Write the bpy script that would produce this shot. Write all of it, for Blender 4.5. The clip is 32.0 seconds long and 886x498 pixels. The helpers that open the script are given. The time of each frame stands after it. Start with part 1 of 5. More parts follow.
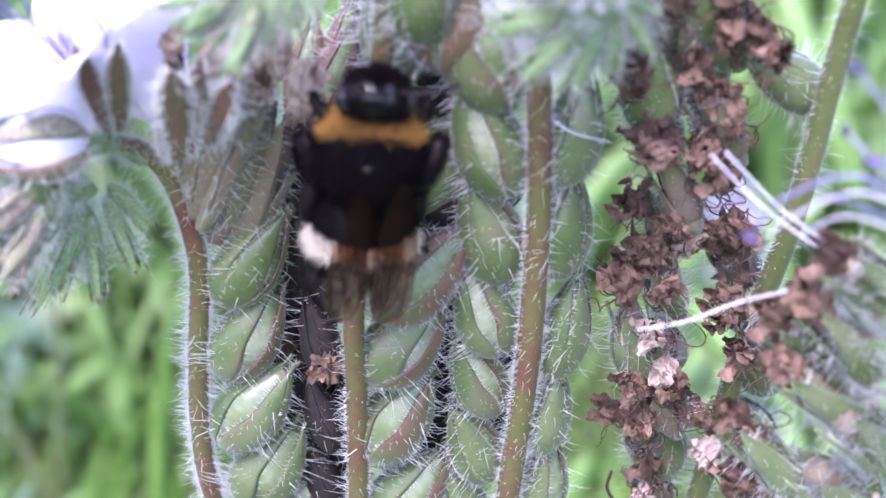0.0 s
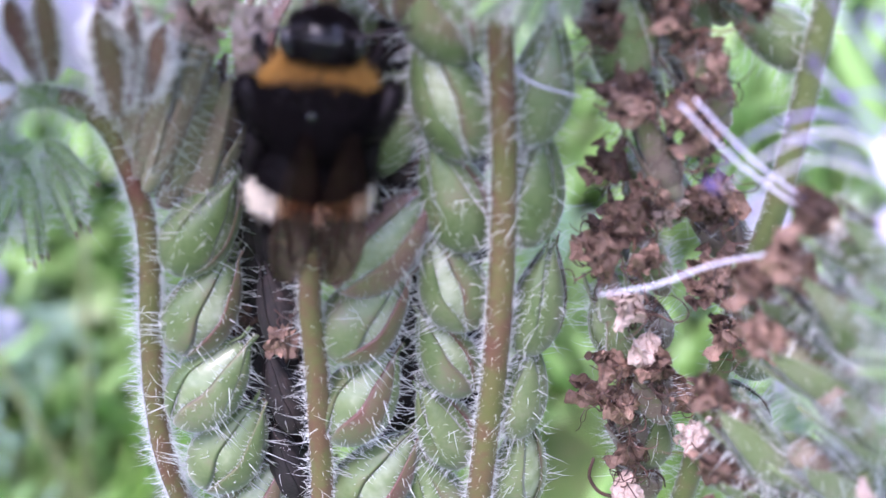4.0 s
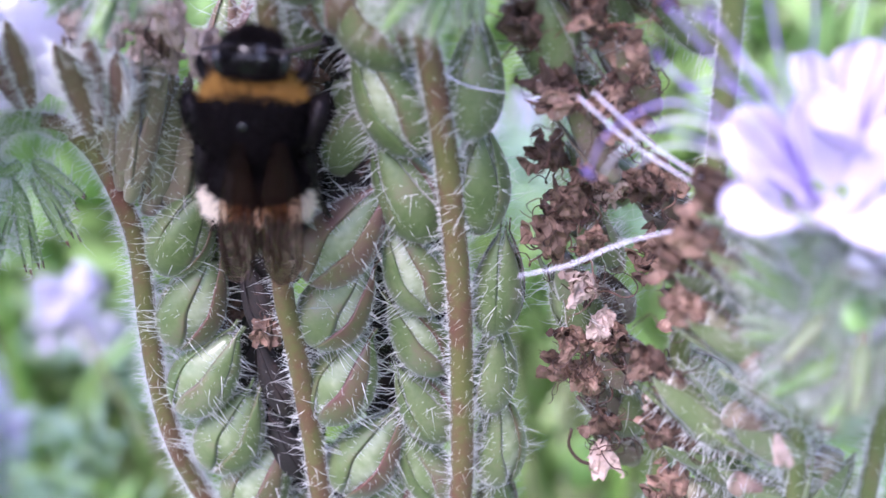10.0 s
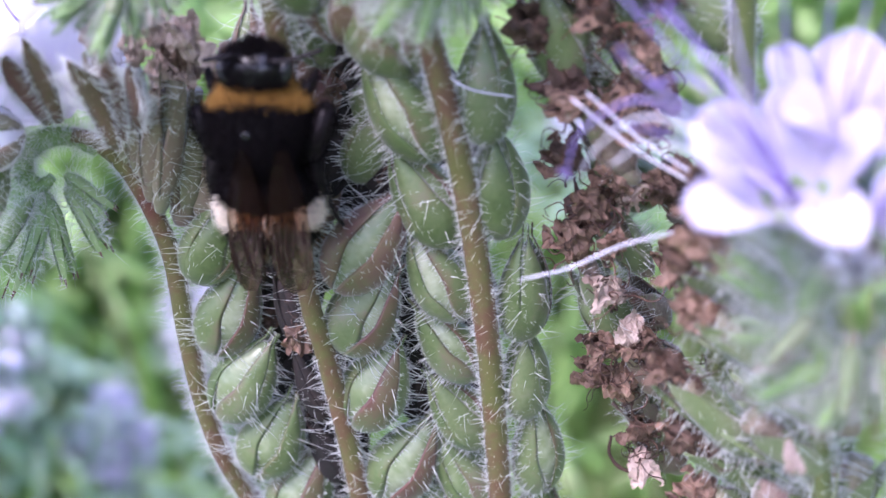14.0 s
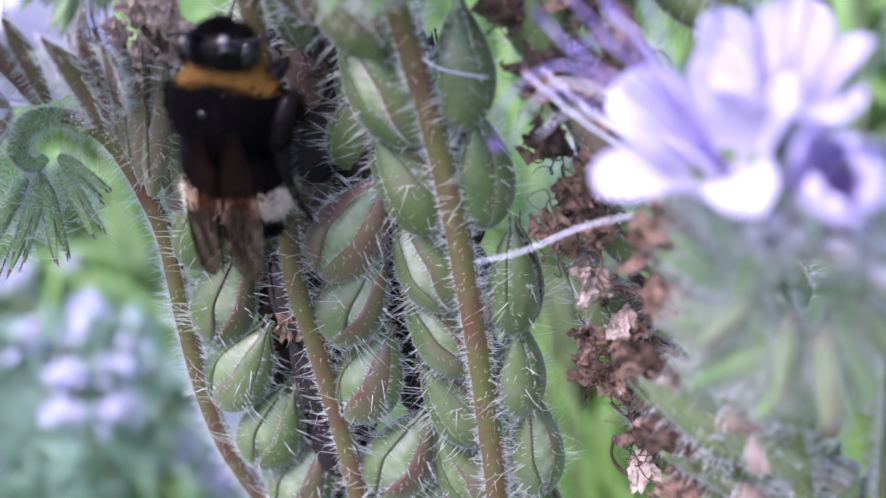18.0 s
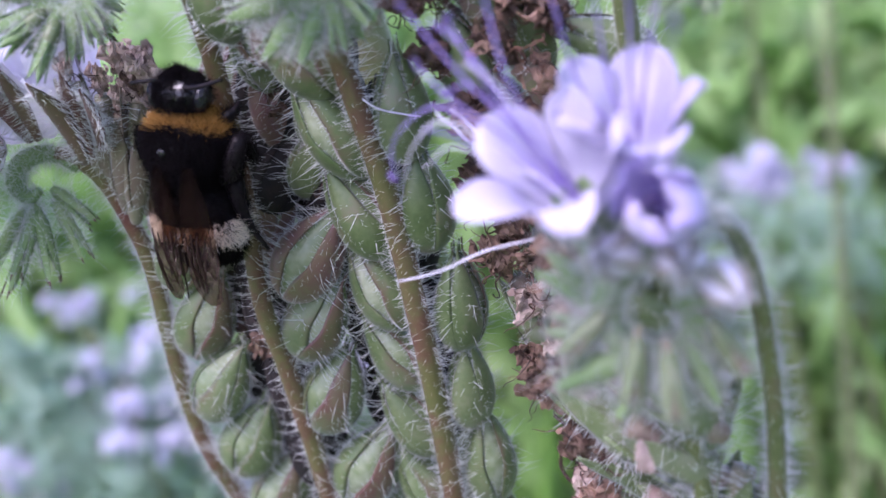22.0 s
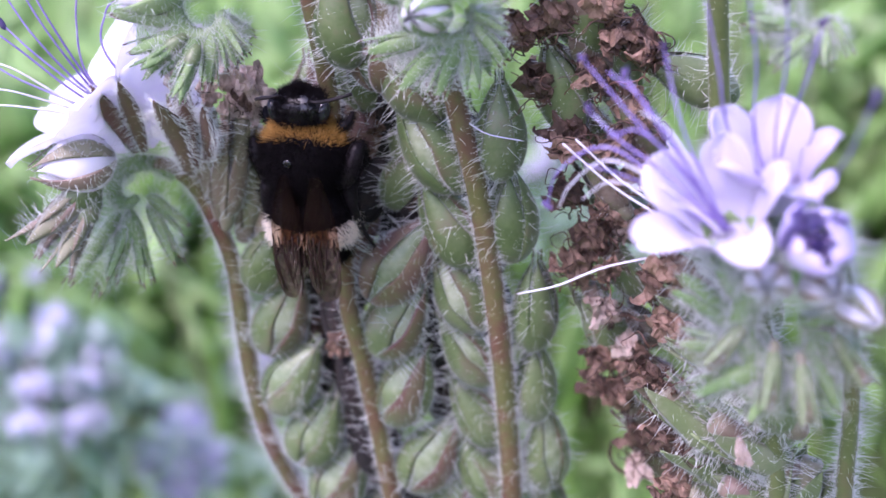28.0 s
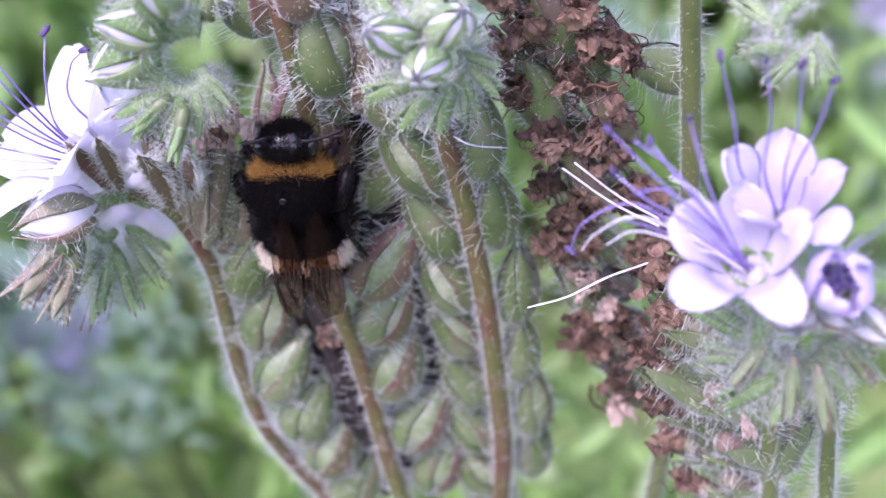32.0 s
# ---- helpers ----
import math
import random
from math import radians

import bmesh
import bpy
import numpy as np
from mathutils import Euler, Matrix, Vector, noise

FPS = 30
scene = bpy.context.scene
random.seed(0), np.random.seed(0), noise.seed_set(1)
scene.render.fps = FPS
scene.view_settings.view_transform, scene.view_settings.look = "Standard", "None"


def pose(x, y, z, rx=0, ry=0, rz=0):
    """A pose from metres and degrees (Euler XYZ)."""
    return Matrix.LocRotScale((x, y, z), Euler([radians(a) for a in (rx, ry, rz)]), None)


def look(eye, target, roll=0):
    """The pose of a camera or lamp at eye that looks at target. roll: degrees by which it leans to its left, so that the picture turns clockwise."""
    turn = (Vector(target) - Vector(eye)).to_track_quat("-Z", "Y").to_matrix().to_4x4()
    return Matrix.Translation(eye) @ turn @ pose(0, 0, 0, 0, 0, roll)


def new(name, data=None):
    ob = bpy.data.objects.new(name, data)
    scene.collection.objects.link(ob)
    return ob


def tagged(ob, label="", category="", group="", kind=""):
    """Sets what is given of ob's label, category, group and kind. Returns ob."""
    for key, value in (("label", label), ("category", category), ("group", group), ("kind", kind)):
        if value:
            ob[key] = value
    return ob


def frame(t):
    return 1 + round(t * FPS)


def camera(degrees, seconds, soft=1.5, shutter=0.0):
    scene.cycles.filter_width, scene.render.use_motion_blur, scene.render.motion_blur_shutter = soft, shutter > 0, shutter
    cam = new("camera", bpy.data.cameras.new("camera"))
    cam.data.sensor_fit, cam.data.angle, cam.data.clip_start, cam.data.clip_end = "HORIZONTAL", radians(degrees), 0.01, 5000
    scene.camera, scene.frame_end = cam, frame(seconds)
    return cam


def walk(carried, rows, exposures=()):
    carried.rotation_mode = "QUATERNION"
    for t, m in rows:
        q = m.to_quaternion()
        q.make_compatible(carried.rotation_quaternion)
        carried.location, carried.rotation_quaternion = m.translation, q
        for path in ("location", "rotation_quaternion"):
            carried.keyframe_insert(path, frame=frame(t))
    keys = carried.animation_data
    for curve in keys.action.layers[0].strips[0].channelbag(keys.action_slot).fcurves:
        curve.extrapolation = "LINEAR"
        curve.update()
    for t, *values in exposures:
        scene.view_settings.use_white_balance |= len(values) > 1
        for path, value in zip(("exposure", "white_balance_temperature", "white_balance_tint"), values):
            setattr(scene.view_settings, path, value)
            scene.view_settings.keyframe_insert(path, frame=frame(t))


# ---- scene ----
cam = camera(40.0, 32.0)
PATH = [
    (0.0, pose(-0.00438, -0.07113, 0.02915, 68.84, 2.62, -7.60)),
    (0.5, pose(-0.00540, -0.07170, 0.02968, 68.89, 2.57, -7.30)),
    (1.0, pose(-0.00518, -0.07146, 0.02927, 68.96, 2.80, -6.33)),
    (1.5, pose(-0.00427, -0.07085, 0.02858, 68.77, 2.55, -6.91)),
    (2.0, pose(-0.00459, -0.07048, 0.02786, 69.09, 2.65, -6.57)),
    (2.5, pose(-0.00353, -0.06869, 0.02606, 68.52, 2.19, -5.69)),
    (3.0, pose(-0.00239, -0.06871, 0.02532, 69.17, 1.65, -6.02)),
    (3.5, pose(-0.00106, -0.06795, 0.02511, 69.21, 2.05, -5.86)),
    (5.5, pose(0.00315, -0.07049, 0.02412, 70.17, 5.35, -5.22)),
    (6.0, pose(0.00345, -0.07092, 0.02406, 69.82, 5.80, -4.79)),
    (6.5, pose(0.00376, -0.07034, 0.02364, 69.62, 6.07, -4.12)),
    (7.0, pose(0.00417, -0.07125, 0.02380, 69.70, 6.50, -3.48)),
    (7.5, pose(0.00507, -0.07267, 0.02489, 69.61, 7.14, -3.04)),
    (8.0, pose(0.00543, -0.07271, 0.02630, 69.67, 6.91, -3.14)),
    (8.5, pose(0.00634, -0.07293, 0.02702, 70.01, 7.01, -3.46)),
    (9.0, pose(0.00713, -0.07411, 0.02689, 69.76, 7.26, -2.96)),
    (9.5, pose(0.00734, -0.07352, 0.02640, 69.31, 7.19, -2.31)),
    (10.0, pose(0.00861, -0.07405, 0.02624, 69.07, 7.16, -2.38)),
    (10.5, pose(0.00936, -0.07394, 0.02584, 68.82, 7.31, -2.17)),
    (11.0, pose(0.01090, -0.07400, 0.02538, 69.15, 7.12, -2.26)),
    (11.5, pose(0.01154, -0.07368, 0.02565, 69.60, 7.81, -0.97)),
    (12.0, pose(0.01258, -0.07348, 0.02531, 70.00, 8.29, 0.06)),
    (12.5, pose(0.01394, -0.07387, 0.02526, 70.11, 8.61, 0.49)),
    (13.0, pose(0.01348, -0.07274, 0.02456, 69.34, 9.31, 1.38)),
    (13.5, pose(0.01390, -0.07298, 0.02458, 69.80, 10.12, 2.97)),
    (14.0, pose(0.01538, -0.07416, 0.02488, 70.46, 10.00, 3.23)),
    (14.5, pose(0.01593, -0.07359, 0.02420, 70.62, 10.47, 4.44)),
    (16.5, pose(0.02021, -0.07179, 0.02271, 71.49, 10.62, 6.60)),
    (17.0, pose(0.01988, -0.07145, 0.02196, 71.32, 11.36, 7.82)),
    (17.5, pose(0.02143, -0.07292, 0.02110, 72.29, 11.19, 9.32)),
    (18.0, pose(0.02337, -0.07240, 0.02084, 72.57, 10.70, 9.32)),
    (18.5, pose(0.02508, -0.07343, 0.02031, 72.97, 11.04, 10.13)),
    (19.0, pose(0.02668, -0.07428, 0.02045, 73.82, 11.00, 10.17)),
    (19.5, pose(0.02697, -0.07469, 0.02063, 73.90, 10.92, 10.47)),
    (20.0, pose(0.02679, -0.07546, 0.02038, 73.74, 10.96, 10.36)),
    (20.5, pose(0.02738, -0.07586, 0.02046, 74.02, 11.27, 11.28)),
    (21.0, pose(0.02969, -0.07640, 0.02117, 75.12, 11.77, 11.77)),
    (21.5, pose(0.03170, -0.07803, 0.02117, 75.50, 11.71, 12.30)),
    (22.0, pose(0.03258, -0.07770, 0.02064, 74.81, 11.60, 12.56)),
    (22.5, pose(0.03303, -0.07740, 0.02015, 74.49, 11.42, 11.74)),
    (23.0, pose(0.03299, -0.07794, 0.02032, 74.62, 11.57, 12.18)),
    (23.5, pose(0.03213, -0.07710, 0.02041, 74.50, 11.55, 12.08)),
    (24.0, pose(0.03057, -0.07866, 0.02099, 74.83, 11.94, 13.38)),
    (24.5, pose(0.02946, -0.07907, 0.02140, 74.65, 11.94, 13.06)),
    (26.5, pose(0.02418, -0.08234, 0.02513, 72.75, 10.80, 8.53)),
    (27.0, pose(0.02241, -0.08401, 0.02562, 72.79, 10.03, 7.92)),
    (27.5, pose(0.02083, -0.08554, 0.02653, 73.11, 9.55, 7.72)),
    (28.0, pose(0.02053, -0.08607, 0.02712, 72.93, 9.21, 7.30)),
    (28.5, pose(0.01945, -0.08578, 0.02701, 72.55, 9.26, 7.01)),
    (29.0, pose(0.01803, -0.08623, 0.02923, 71.00, 9.09, 5.05)),
    (29.5, pose(0.01668, -0.08604, 0.03225, 69.48, 9.23, 3.28)),
    (30.0, pose(0.01476, -0.08375, 0.03387, 66.24, 9.97, 1.63)),
    (30.5, pose(0.01385, -0.08405, 0.03656, 64.64, 10.00, -0.66)),
    (31.0, pose(0.01251, -0.08303, 0.03949, 63.60, 11.18, -0.69)),
    (31.5, pose(0.01224, -0.08155, 0.04136, 61.34, 11.61, -2.78)),
    (32.0, pose(0.01297, -0.08321, 0.04319, 61.60, 12.74, -2.29)),
]
walk(cam, PATH, exposures=[(0, 2.07, 5750, 36), (8, 2.02, 5850, 37), (14, 1.8, 5850, 35), (18, 1.71, 5850, 35), (20, 1.5, 5850, 35), (22, 1.4, 5850, 37), (24, 1.42, 5850, 38), (28, 1.62, 5900, 42), (32.0, 1.64, 6000, 42)])
cam.data.dof.use_dof = True
cam.data.dof.focus_distance = 0.080
cam.data.dof.aperture_fstop = 32

# ---- world, sun ----
world = bpy.data.worlds.new("sky")
scene.world = world
world.use_nodes = True
wn = world.node_tree.nodes
sky = wn.new("ShaderNodeTexSky")
sky.sky_type = "NISHITA"
sky.sun_disc = False
sky.sun_elevation = radians(52)
sky.sun_rotation = radians(205)
sky.air_density, sky.dust_density, sky.ozone_density = 1.0, 2.0, 1.0
wn["Background"].inputs["Strength"].default_value = 0.15
world.node_tree.links.new(sky.outputs["Color"], wn["Background"].inputs["Color"])

sun = new("sun", bpy.data.lights.new("sun", "SUN"))
sun.data.energy = 1.4
sun.data.angle = radians(25)
sun.data.color = (1.0, 0.98, 0.95)
sun.matrix_world = look((-0.25, -0.55, 0.9), (0, 0, 0))

# ---- materials ----
def surface(name, stops, scale, fine=6.0, rough=0.6, bump=0.25, see=0.0, vary=0.25, spots=None, sheen=0.0, metal=0.0, island=False, flush=None):
    """A two-scale noise material: colour stops, grain per millimetre, relief, light shining through, change from piece to piece."""
    m = bpy.data.materials.new(name)
    m.use_nodes = True
    n, k = m.node_tree.nodes, m.node_tree.links
    b = n["Principled BSDF"]
    co = n.new("ShaderNodeTexCoord")
    big = n.new("ShaderNodeTexNoise")
    big.inputs["Scale"].default_value, big.inputs["Detail"].default_value = scale * 1000, 3
    small = n.new("ShaderNodeTexNoise")
    small.inputs["Scale"].default_value, small.inputs["Detail"].default_value = scale * 1000 * fine, 4
    who = n.new("ShaderNodeNewGeometry") if island else n.new("ShaderNodeObjectInfo")
    rnd = who.outputs["Random Per Island"] if island else who.outputs["Random"]
    shift = n.new("ShaderNodeVectorMath")
    shift.operation = "ADD"
    k.new(co.outputs["Object"], shift.inputs[0])
    k.new(rnd, shift.inputs[1])
    k.new(shift.outputs[0], big.inputs["Vector"])
    k.new(shift.outputs[0], small.inputs["Vector"])
    mix = n.new("ShaderNodeMath")
    mix.operation = "MULTIPLY_ADD"
    k.new(small.outputs["Fac"], mix.inputs[0])
    mix.inputs[1].default_value = 0.45
    k.new(big.outputs["Fac"], mix.inputs[2])
    turn = n.new("ShaderNodeMath")
    turn.operation = "MULTIPLY_ADD"
    k.new(rnd, turn.inputs[0])
    turn.inputs[1].default_value = vary
    k.new(mix.outputs[0], turn.inputs[2])
    rng = n.new("ShaderNodeMapRange")
    rng.inputs["From Min"].default_value, rng.inputs["From Max"].default_value = 0.42, 1.0 + vary
    k.new(turn.outputs[0], rng.inputs["Value"])
    ramp = n.new("ShaderNodeValToRGB")
    while len(ramp.color_ramp.elements) < len(stops):
        ramp.color_ramp.elements.new(0.5)
    for e, (p, c) in zip(ramp.color_ramp.elements, stops):
        e.position, e.color = p, (*c, 1)
    k.new(rng.outputs["Result"], ramp.inputs["Fac"])
    col = ramp.outputs["Color"]
    if spots:
        v = n.new("ShaderNodeTexVoronoi")
        v.inputs["Scale"].default_value = spots[1] * 1000
        k.new(co.outputs["Object"], v.inputs["Vector"])
        lt = n.new("ShaderNodeMath")
        lt.operation = "LESS_THAN"
        lt.inputs[1].default_value = spots[2]
        k.new(v.outputs["Distance"], lt.inputs[0])
        mx = n.new("ShaderNodeMixRGB")
        k.new(lt.outputs[0], mx.inputs["Fac"])
        k.new(col, mx.inputs["Color1"])
        mx.inputs["Color2"].default_value = (*spots[0], 1)
        col = mx.outputs["Color"]
    if flush:
        at = n.new("ShaderNodeAttribute")
        at.attribute_name = "flush"
        pat = n.new("ShaderNodeMath")
        pat.operation = "MULTIPLY_ADD"
        k.new(mix.outputs[0], pat.inputs[0])
        pat.inputs[1].default_value = 1.3
        k.new(at.outputs["Fac"], pat.inputs[2])
        lim = n.new("ShaderNodeMapRange")
        for key, val in (("From Min", 1.1), ("From Max", 1.9)):
            lim.inputs[key].default_value = val
        k.new(pat.outputs[0], lim.inputs["Value"])
        mx = n.new("ShaderNodeMixRGB")
        k.new(lim.outputs["Result"], mx.inputs["Fac"])
        k.new(col, mx.inputs["Color1"])
        mx.inputs["Color2"].default_value = (*flush, 1)
        col = mx.outputs["Color"]
    k.new(col, b.inputs["Base Color"])
    b.inputs["Roughness"].default_value, b.inputs["Metallic"].default_value = rough, metal
    if sheen:
        b.inputs["Sheen Weight"].default_value, b.inputs["Sheen Roughness"].default_value = sheen, 0.35
    if bump:
        bp = n.new("ShaderNodeBump")
        bp.inputs["Strength"].default_value, bp.inputs["Distance"].default_value = bump, 0.0001
        k.new(mix.outputs[0], bp.inputs["Height"])
        k.new(bp.outputs["Normal"], b.inputs["Normal"])
    if see:
        t = n.new("ShaderNodeBsdfTranslucent")
        k.new(col, t.inputs["Color"])
        ms = n.new("ShaderNodeMixShader")
        ms.inputs["Fac"].default_value = see
        k.new(b.outputs["BSDF"], ms.inputs[1])
        k.new(t.outputs["BSDF"], ms.inputs[2])
        k.new(ms.outputs["Shader"], n["Material Output"].inputs["Surface"])
    return m


STEM = surface("hairy_stem", [(0.0, (0.09, 0.11, 0.03)), (0.42, (0.115, 0.105, 0.04)), (0.66, (0.125, 0.075, 0.042)), (1.0, (0.12, 0.04, 0.035))],
               0.2, 7, 0.5, 0.45, vary=0.1, spots=((0.36, 0.3, 0.22), 4.0, 0.1))
STEM_GREEN = surface("green_stem", [(0.0, (0.065, 0.095, 0.024)), (0.6, (0.11, 0.135, 0.045)), (1.0, (0.14, 0.115, 0.055))], 0.25, 7, 0.55, 0.3, vary=0.1,
                     spots=((0.5, 0.5, 0.4), 3.0, 0.12), sheen=0.4)
POD = surface("green_pod", [(0.0, (0.06, 0.1, 0.035)), (0.35, (0.11, 0.16, 0.06)), (0.65, (0.16, 0.205, 0.095)), (0.88, (0.22, 0.24, 0.145)), (1.0, (0.2, 0.165, 0.115))],
              0.5, 7, 0.36, 0.7, see=0.25, vary=0.25, sheen=0.4, flush=(0.15, 0.075, 0.062))
POD_BROWN = surface("purple_pod", [(0.0, (0.15, 0.16, 0.07)), (0.35, (0.17, 0.12, 0.075)), (0.7, (0.16, 0.08, 0.075)), (1.0, (0.12, 0.045, 0.055))], 0.6, 6, 0.42, 0.6, see=0.2, vary=0.25,
                    sheen=0.4)
DARKSEPAL = surface("dark_sepal", [(0.0, (0.12, 0.1, 0.055)), (0.5, (0.13, 0.078, 0.055)), (1.0, (0.13, 0.055, 0.05))], 0.5, 5, 0.55, 0.35, see=0.1, vary=0.35,
                    spots=((0.3, 0.22, 0.17), 3.2, 0.14), sheen=0.12)
# Near-black colour carries the shade of the gaps between the pod rows.
POD_SHADE = surface("gap_shade_pod", [(0.0, (0.004, 0.004, 0.003)), (0.5, (0.011, 0.008, 0.008)), (0.8, (0.022, 0.014, 0.012)), (1.0, (0.06, 0.035, 0.03))], 0.9, 6, 0.85, 1.0, see=0.03, vary=0.2)
CAPSULE = surface("pale_capsule", [(0.0, (0.12, 0.18, 0.065)), (0.5, (0.22, 0.28, 0.145)), (1.0, (0.46, 0.5, 0.37))], 0.5, 4, 0.2, 0.2, see=0.3, vary=0.3)
HAIR = surface("white_plant_hair", [(0.0, (0.72, 0.75, 0.72)), (1.0, (0.88, 0.89, 0.88))], 1.0, 2, 0.4, 0, see=0.45, vary=0.2)
SEPAL = surface("purple_sepal", [(0.0, (0.18, 0.2, 0.1)), (0.45, (0.23, 0.21, 0.14)), (0.7, (0.21, 0.155, 0.115)), (1.0, (0.2, 0.12, 0.11))], 0.4, 6, 0.55, 0.35, see=0.15, vary=0.4,
                spots=((0.45, 0.4, 0.36), 2.8, 0.14), sheen=0.5)
GREYSEPAL = surface("grey_green_sepal", [(0.0, (0.11, 0.16, 0.06)), (0.5, (0.16, 0.21, 0.095)), (0.8, (0.22, 0.25, 0.15)), (1.0, (0.2, 0.15, 0.12))], 0.5, 6, 0.5, 0.6, see=0.2, vary=0.35, sheen=0.5)
BUD = surface("green_bud", [(0.0, (0.16, 0.28, 0.1)), (0.5, (0.27, 0.4, 0.17)), (0.88, (0.4, 0.49, 0.29)), (1.0, (0.32, 0.27, 0.18))], 0.4, 5, 0.6, 0.3, see=0.42, vary=0.4, sheen=0.4)
PETAL = surface("lavender_petal", [(0.0, (0.55, 0.48, 0.7)), (0.4, (0.62, 0.57, 0.73)), (1.0, (0.68, 0.65, 0.76))], 0.22, 9, 0.5, 0.2, see=0.35, vary=0.2)
# Near-white for buds; for the arching spike's flowers, strong light put into lilac.
PETAL_WHITE_LIT = surface("white_lit_petal", [(0.0, (0.83, 0.79, 0.91)), (0.4, (0.89, 0.87, 0.94)), (1.0, (0.95, 0.94, 0.97))], 0.22, 9, 0.5, 0.2, see=0.58, vary=0.2)
BELL = surface("mauve_petal", [(0.0, (0.54, 0.44, 0.76)), (0.5, (0.68, 0.6, 0.85)), (1.0, (0.8, 0.75, 0.9))], 0.22, 9, 0.5, 0.2, see=0.35, vary=0.2)
FILAMENT = surface("lilac_filament", [(0.0, (0.2, 0.13, 0.42)), (0.6, (0.33, 0.25, 0.58)), (1.0, (0.56, 0.5, 0.76))], 0.3, 4, 0.45, 0.1, see=0.25, vary=0.3)
PALE = surface("white_filament", [(0.0, (0.58, 0.54, 0.68)), (1.0, (0.82, 0.8, 0.86))], 0.5, 4, 0.45, 0.1, see=0.25, vary=0.2)
ANTHER = surface("violet_anther", [(0.0, (0.03, 0.02, 0.07)), (1.0, (0.1, 0.065, 0.18))], 1.5, 4, 0.75, 0.5, vary=0.3)
WITHER = surface("withered_brown", [(0.0, (0.03, 0.02, 0.015)), (0.32, (0.085, 0.048, 0.034)), (0.6, (0.21, 0.132, 0.095)), (0.85, (0.36, 0.22, 0.16)), (1.0, (0.5, 0.38, 0.3))],
                 0.9, 5, 0.7, 1.0, see=0.25, vary=0.7)
DRY = surface("dry_thread", [(0.0, (0.015, 0.009, 0.007)), (0.5, (0.06, 0.029, 0.021)), (1.0, (0.18, 0.085, 0.055))], 0.5, 4, 0.65, 0.2, vary=0.4)
TAN = surface("tan_husk", [(0.0, (0.36, 0.26, 0.21)), (1.0, (0.66, 0.53, 0.46))], 0.6, 5, 0.7, 0.4, see=0.25, vary=0.2)
DRYCALYX = surface("dry_mauve_calyx", [(0.0, (0.06, 0.04, 0.032)), (0.35, (0.13, 0.09, 0.07)), (0.62, (0.2, 0.15, 0.12)), (0.78, (0.14, 0.14, 0.065)), (1.0, (0.18, 0.21, 0.09))], 0.8, 6, 0.6, 1.0, see=0.15, vary=0.3,
                   spots=((0.42, 0.34, 0.28), 3.0, 0.12), sheen=0.25)
# the bee
SHELL = surface("black_shell", [(0.0, (0.006, 0.006, 0.008)), (1.0, (0.016, 0.015, 0.018))], 0.8, 5, 0.25, 0.2, vary=0.1)
BODY = surface("black_skin", [(0.0, (0.005, 0.005, 0.006)), (1.0, (0.012, 0.01, 0.011))], 0.8, 5, 0.8, 0.2, vary=0.1)
BODY.node_tree.nodes["Principled BSDF"].inputs["Specular IOR Level"].default_value = 0.1
EYE = surface("compound_eye", [(0.0, (0.008, 0.007, 0.009)), (1.0, (0.02, 0.02, 0.028))], 6, 3, 0.12, 0.1, vary=0.1)
LEG = surface("bristly_leg", [(0.0, (0.004, 0.004, 0.005)), (1.0, (0.018, 0.013, 0.015))], 1.2, 4, 0.42, 0.3, vary=0.2)
LEG.node_tree.nodes["Principled BSDF"].inputs["Specular IOR Level"].default_value = 0.12
BLACKFUR = surface("black_fur", [(0.0, (0.0025, 0.002, 0.0025)), (1.0, (0.008, 0.006, 0.007))], 0.8, 3, 0.9, 0, vary=0.1, island=True)
BLACKFUR.node_tree.nodes["Principled BSDF"].inputs["Specular IOR Level"].default_value = 0.06
ORANGEFUR = surface("orange_fur", [(0.0, (0.2, 0.09, 0.012)), (0.5, (0.36, 0.175, 0.026)), (1.0, (0.58, 0.34, 0.1))], 0.8, 3, 0.6, 0, see=0.15, vary=0.4, island=True)
CREAMFUR = surface("cream_fur", [(0.0, (0.68, 0.58, 0.44)), (1.0, (0.88, 0.82, 0.72))], 0.8, 3, 0.6, 0, see=0.2, vary=0.3, island=True)
# Cream fur with the light's brown tint through the wing put into its colour.
TINTEDFUR = surface("wing_tinted_fur", [(0.0, (0.3, 0.15, 0.07)), (0.6, (0.55, 0.34, 0.18)), (1.0, (0.85, 0.75, 0.62))], 0.8, 3, 0.6, 0, see=0.15, vary=0.4, island=True)
BUFFFUR = surface("buff_fur", [(0.0, (0.36, 0.32, 0.27)), (1.0, (0.64, 0.58, 0.5))], 0.8, 3, 0.6, 0, see=0.2, vary=0.3, island=True)
VEIN = surface("wing_vein", [(0.0, (0.008, 0.005, 0.004)), (1.0, (0.03, 0.014, 0.009))], 1, 3, 0.7, 0, vary=0.2)
VEIN.node_tree.nodes["Principled BSDF"].inputs["Specular IOR Level"].default_value = 0.15



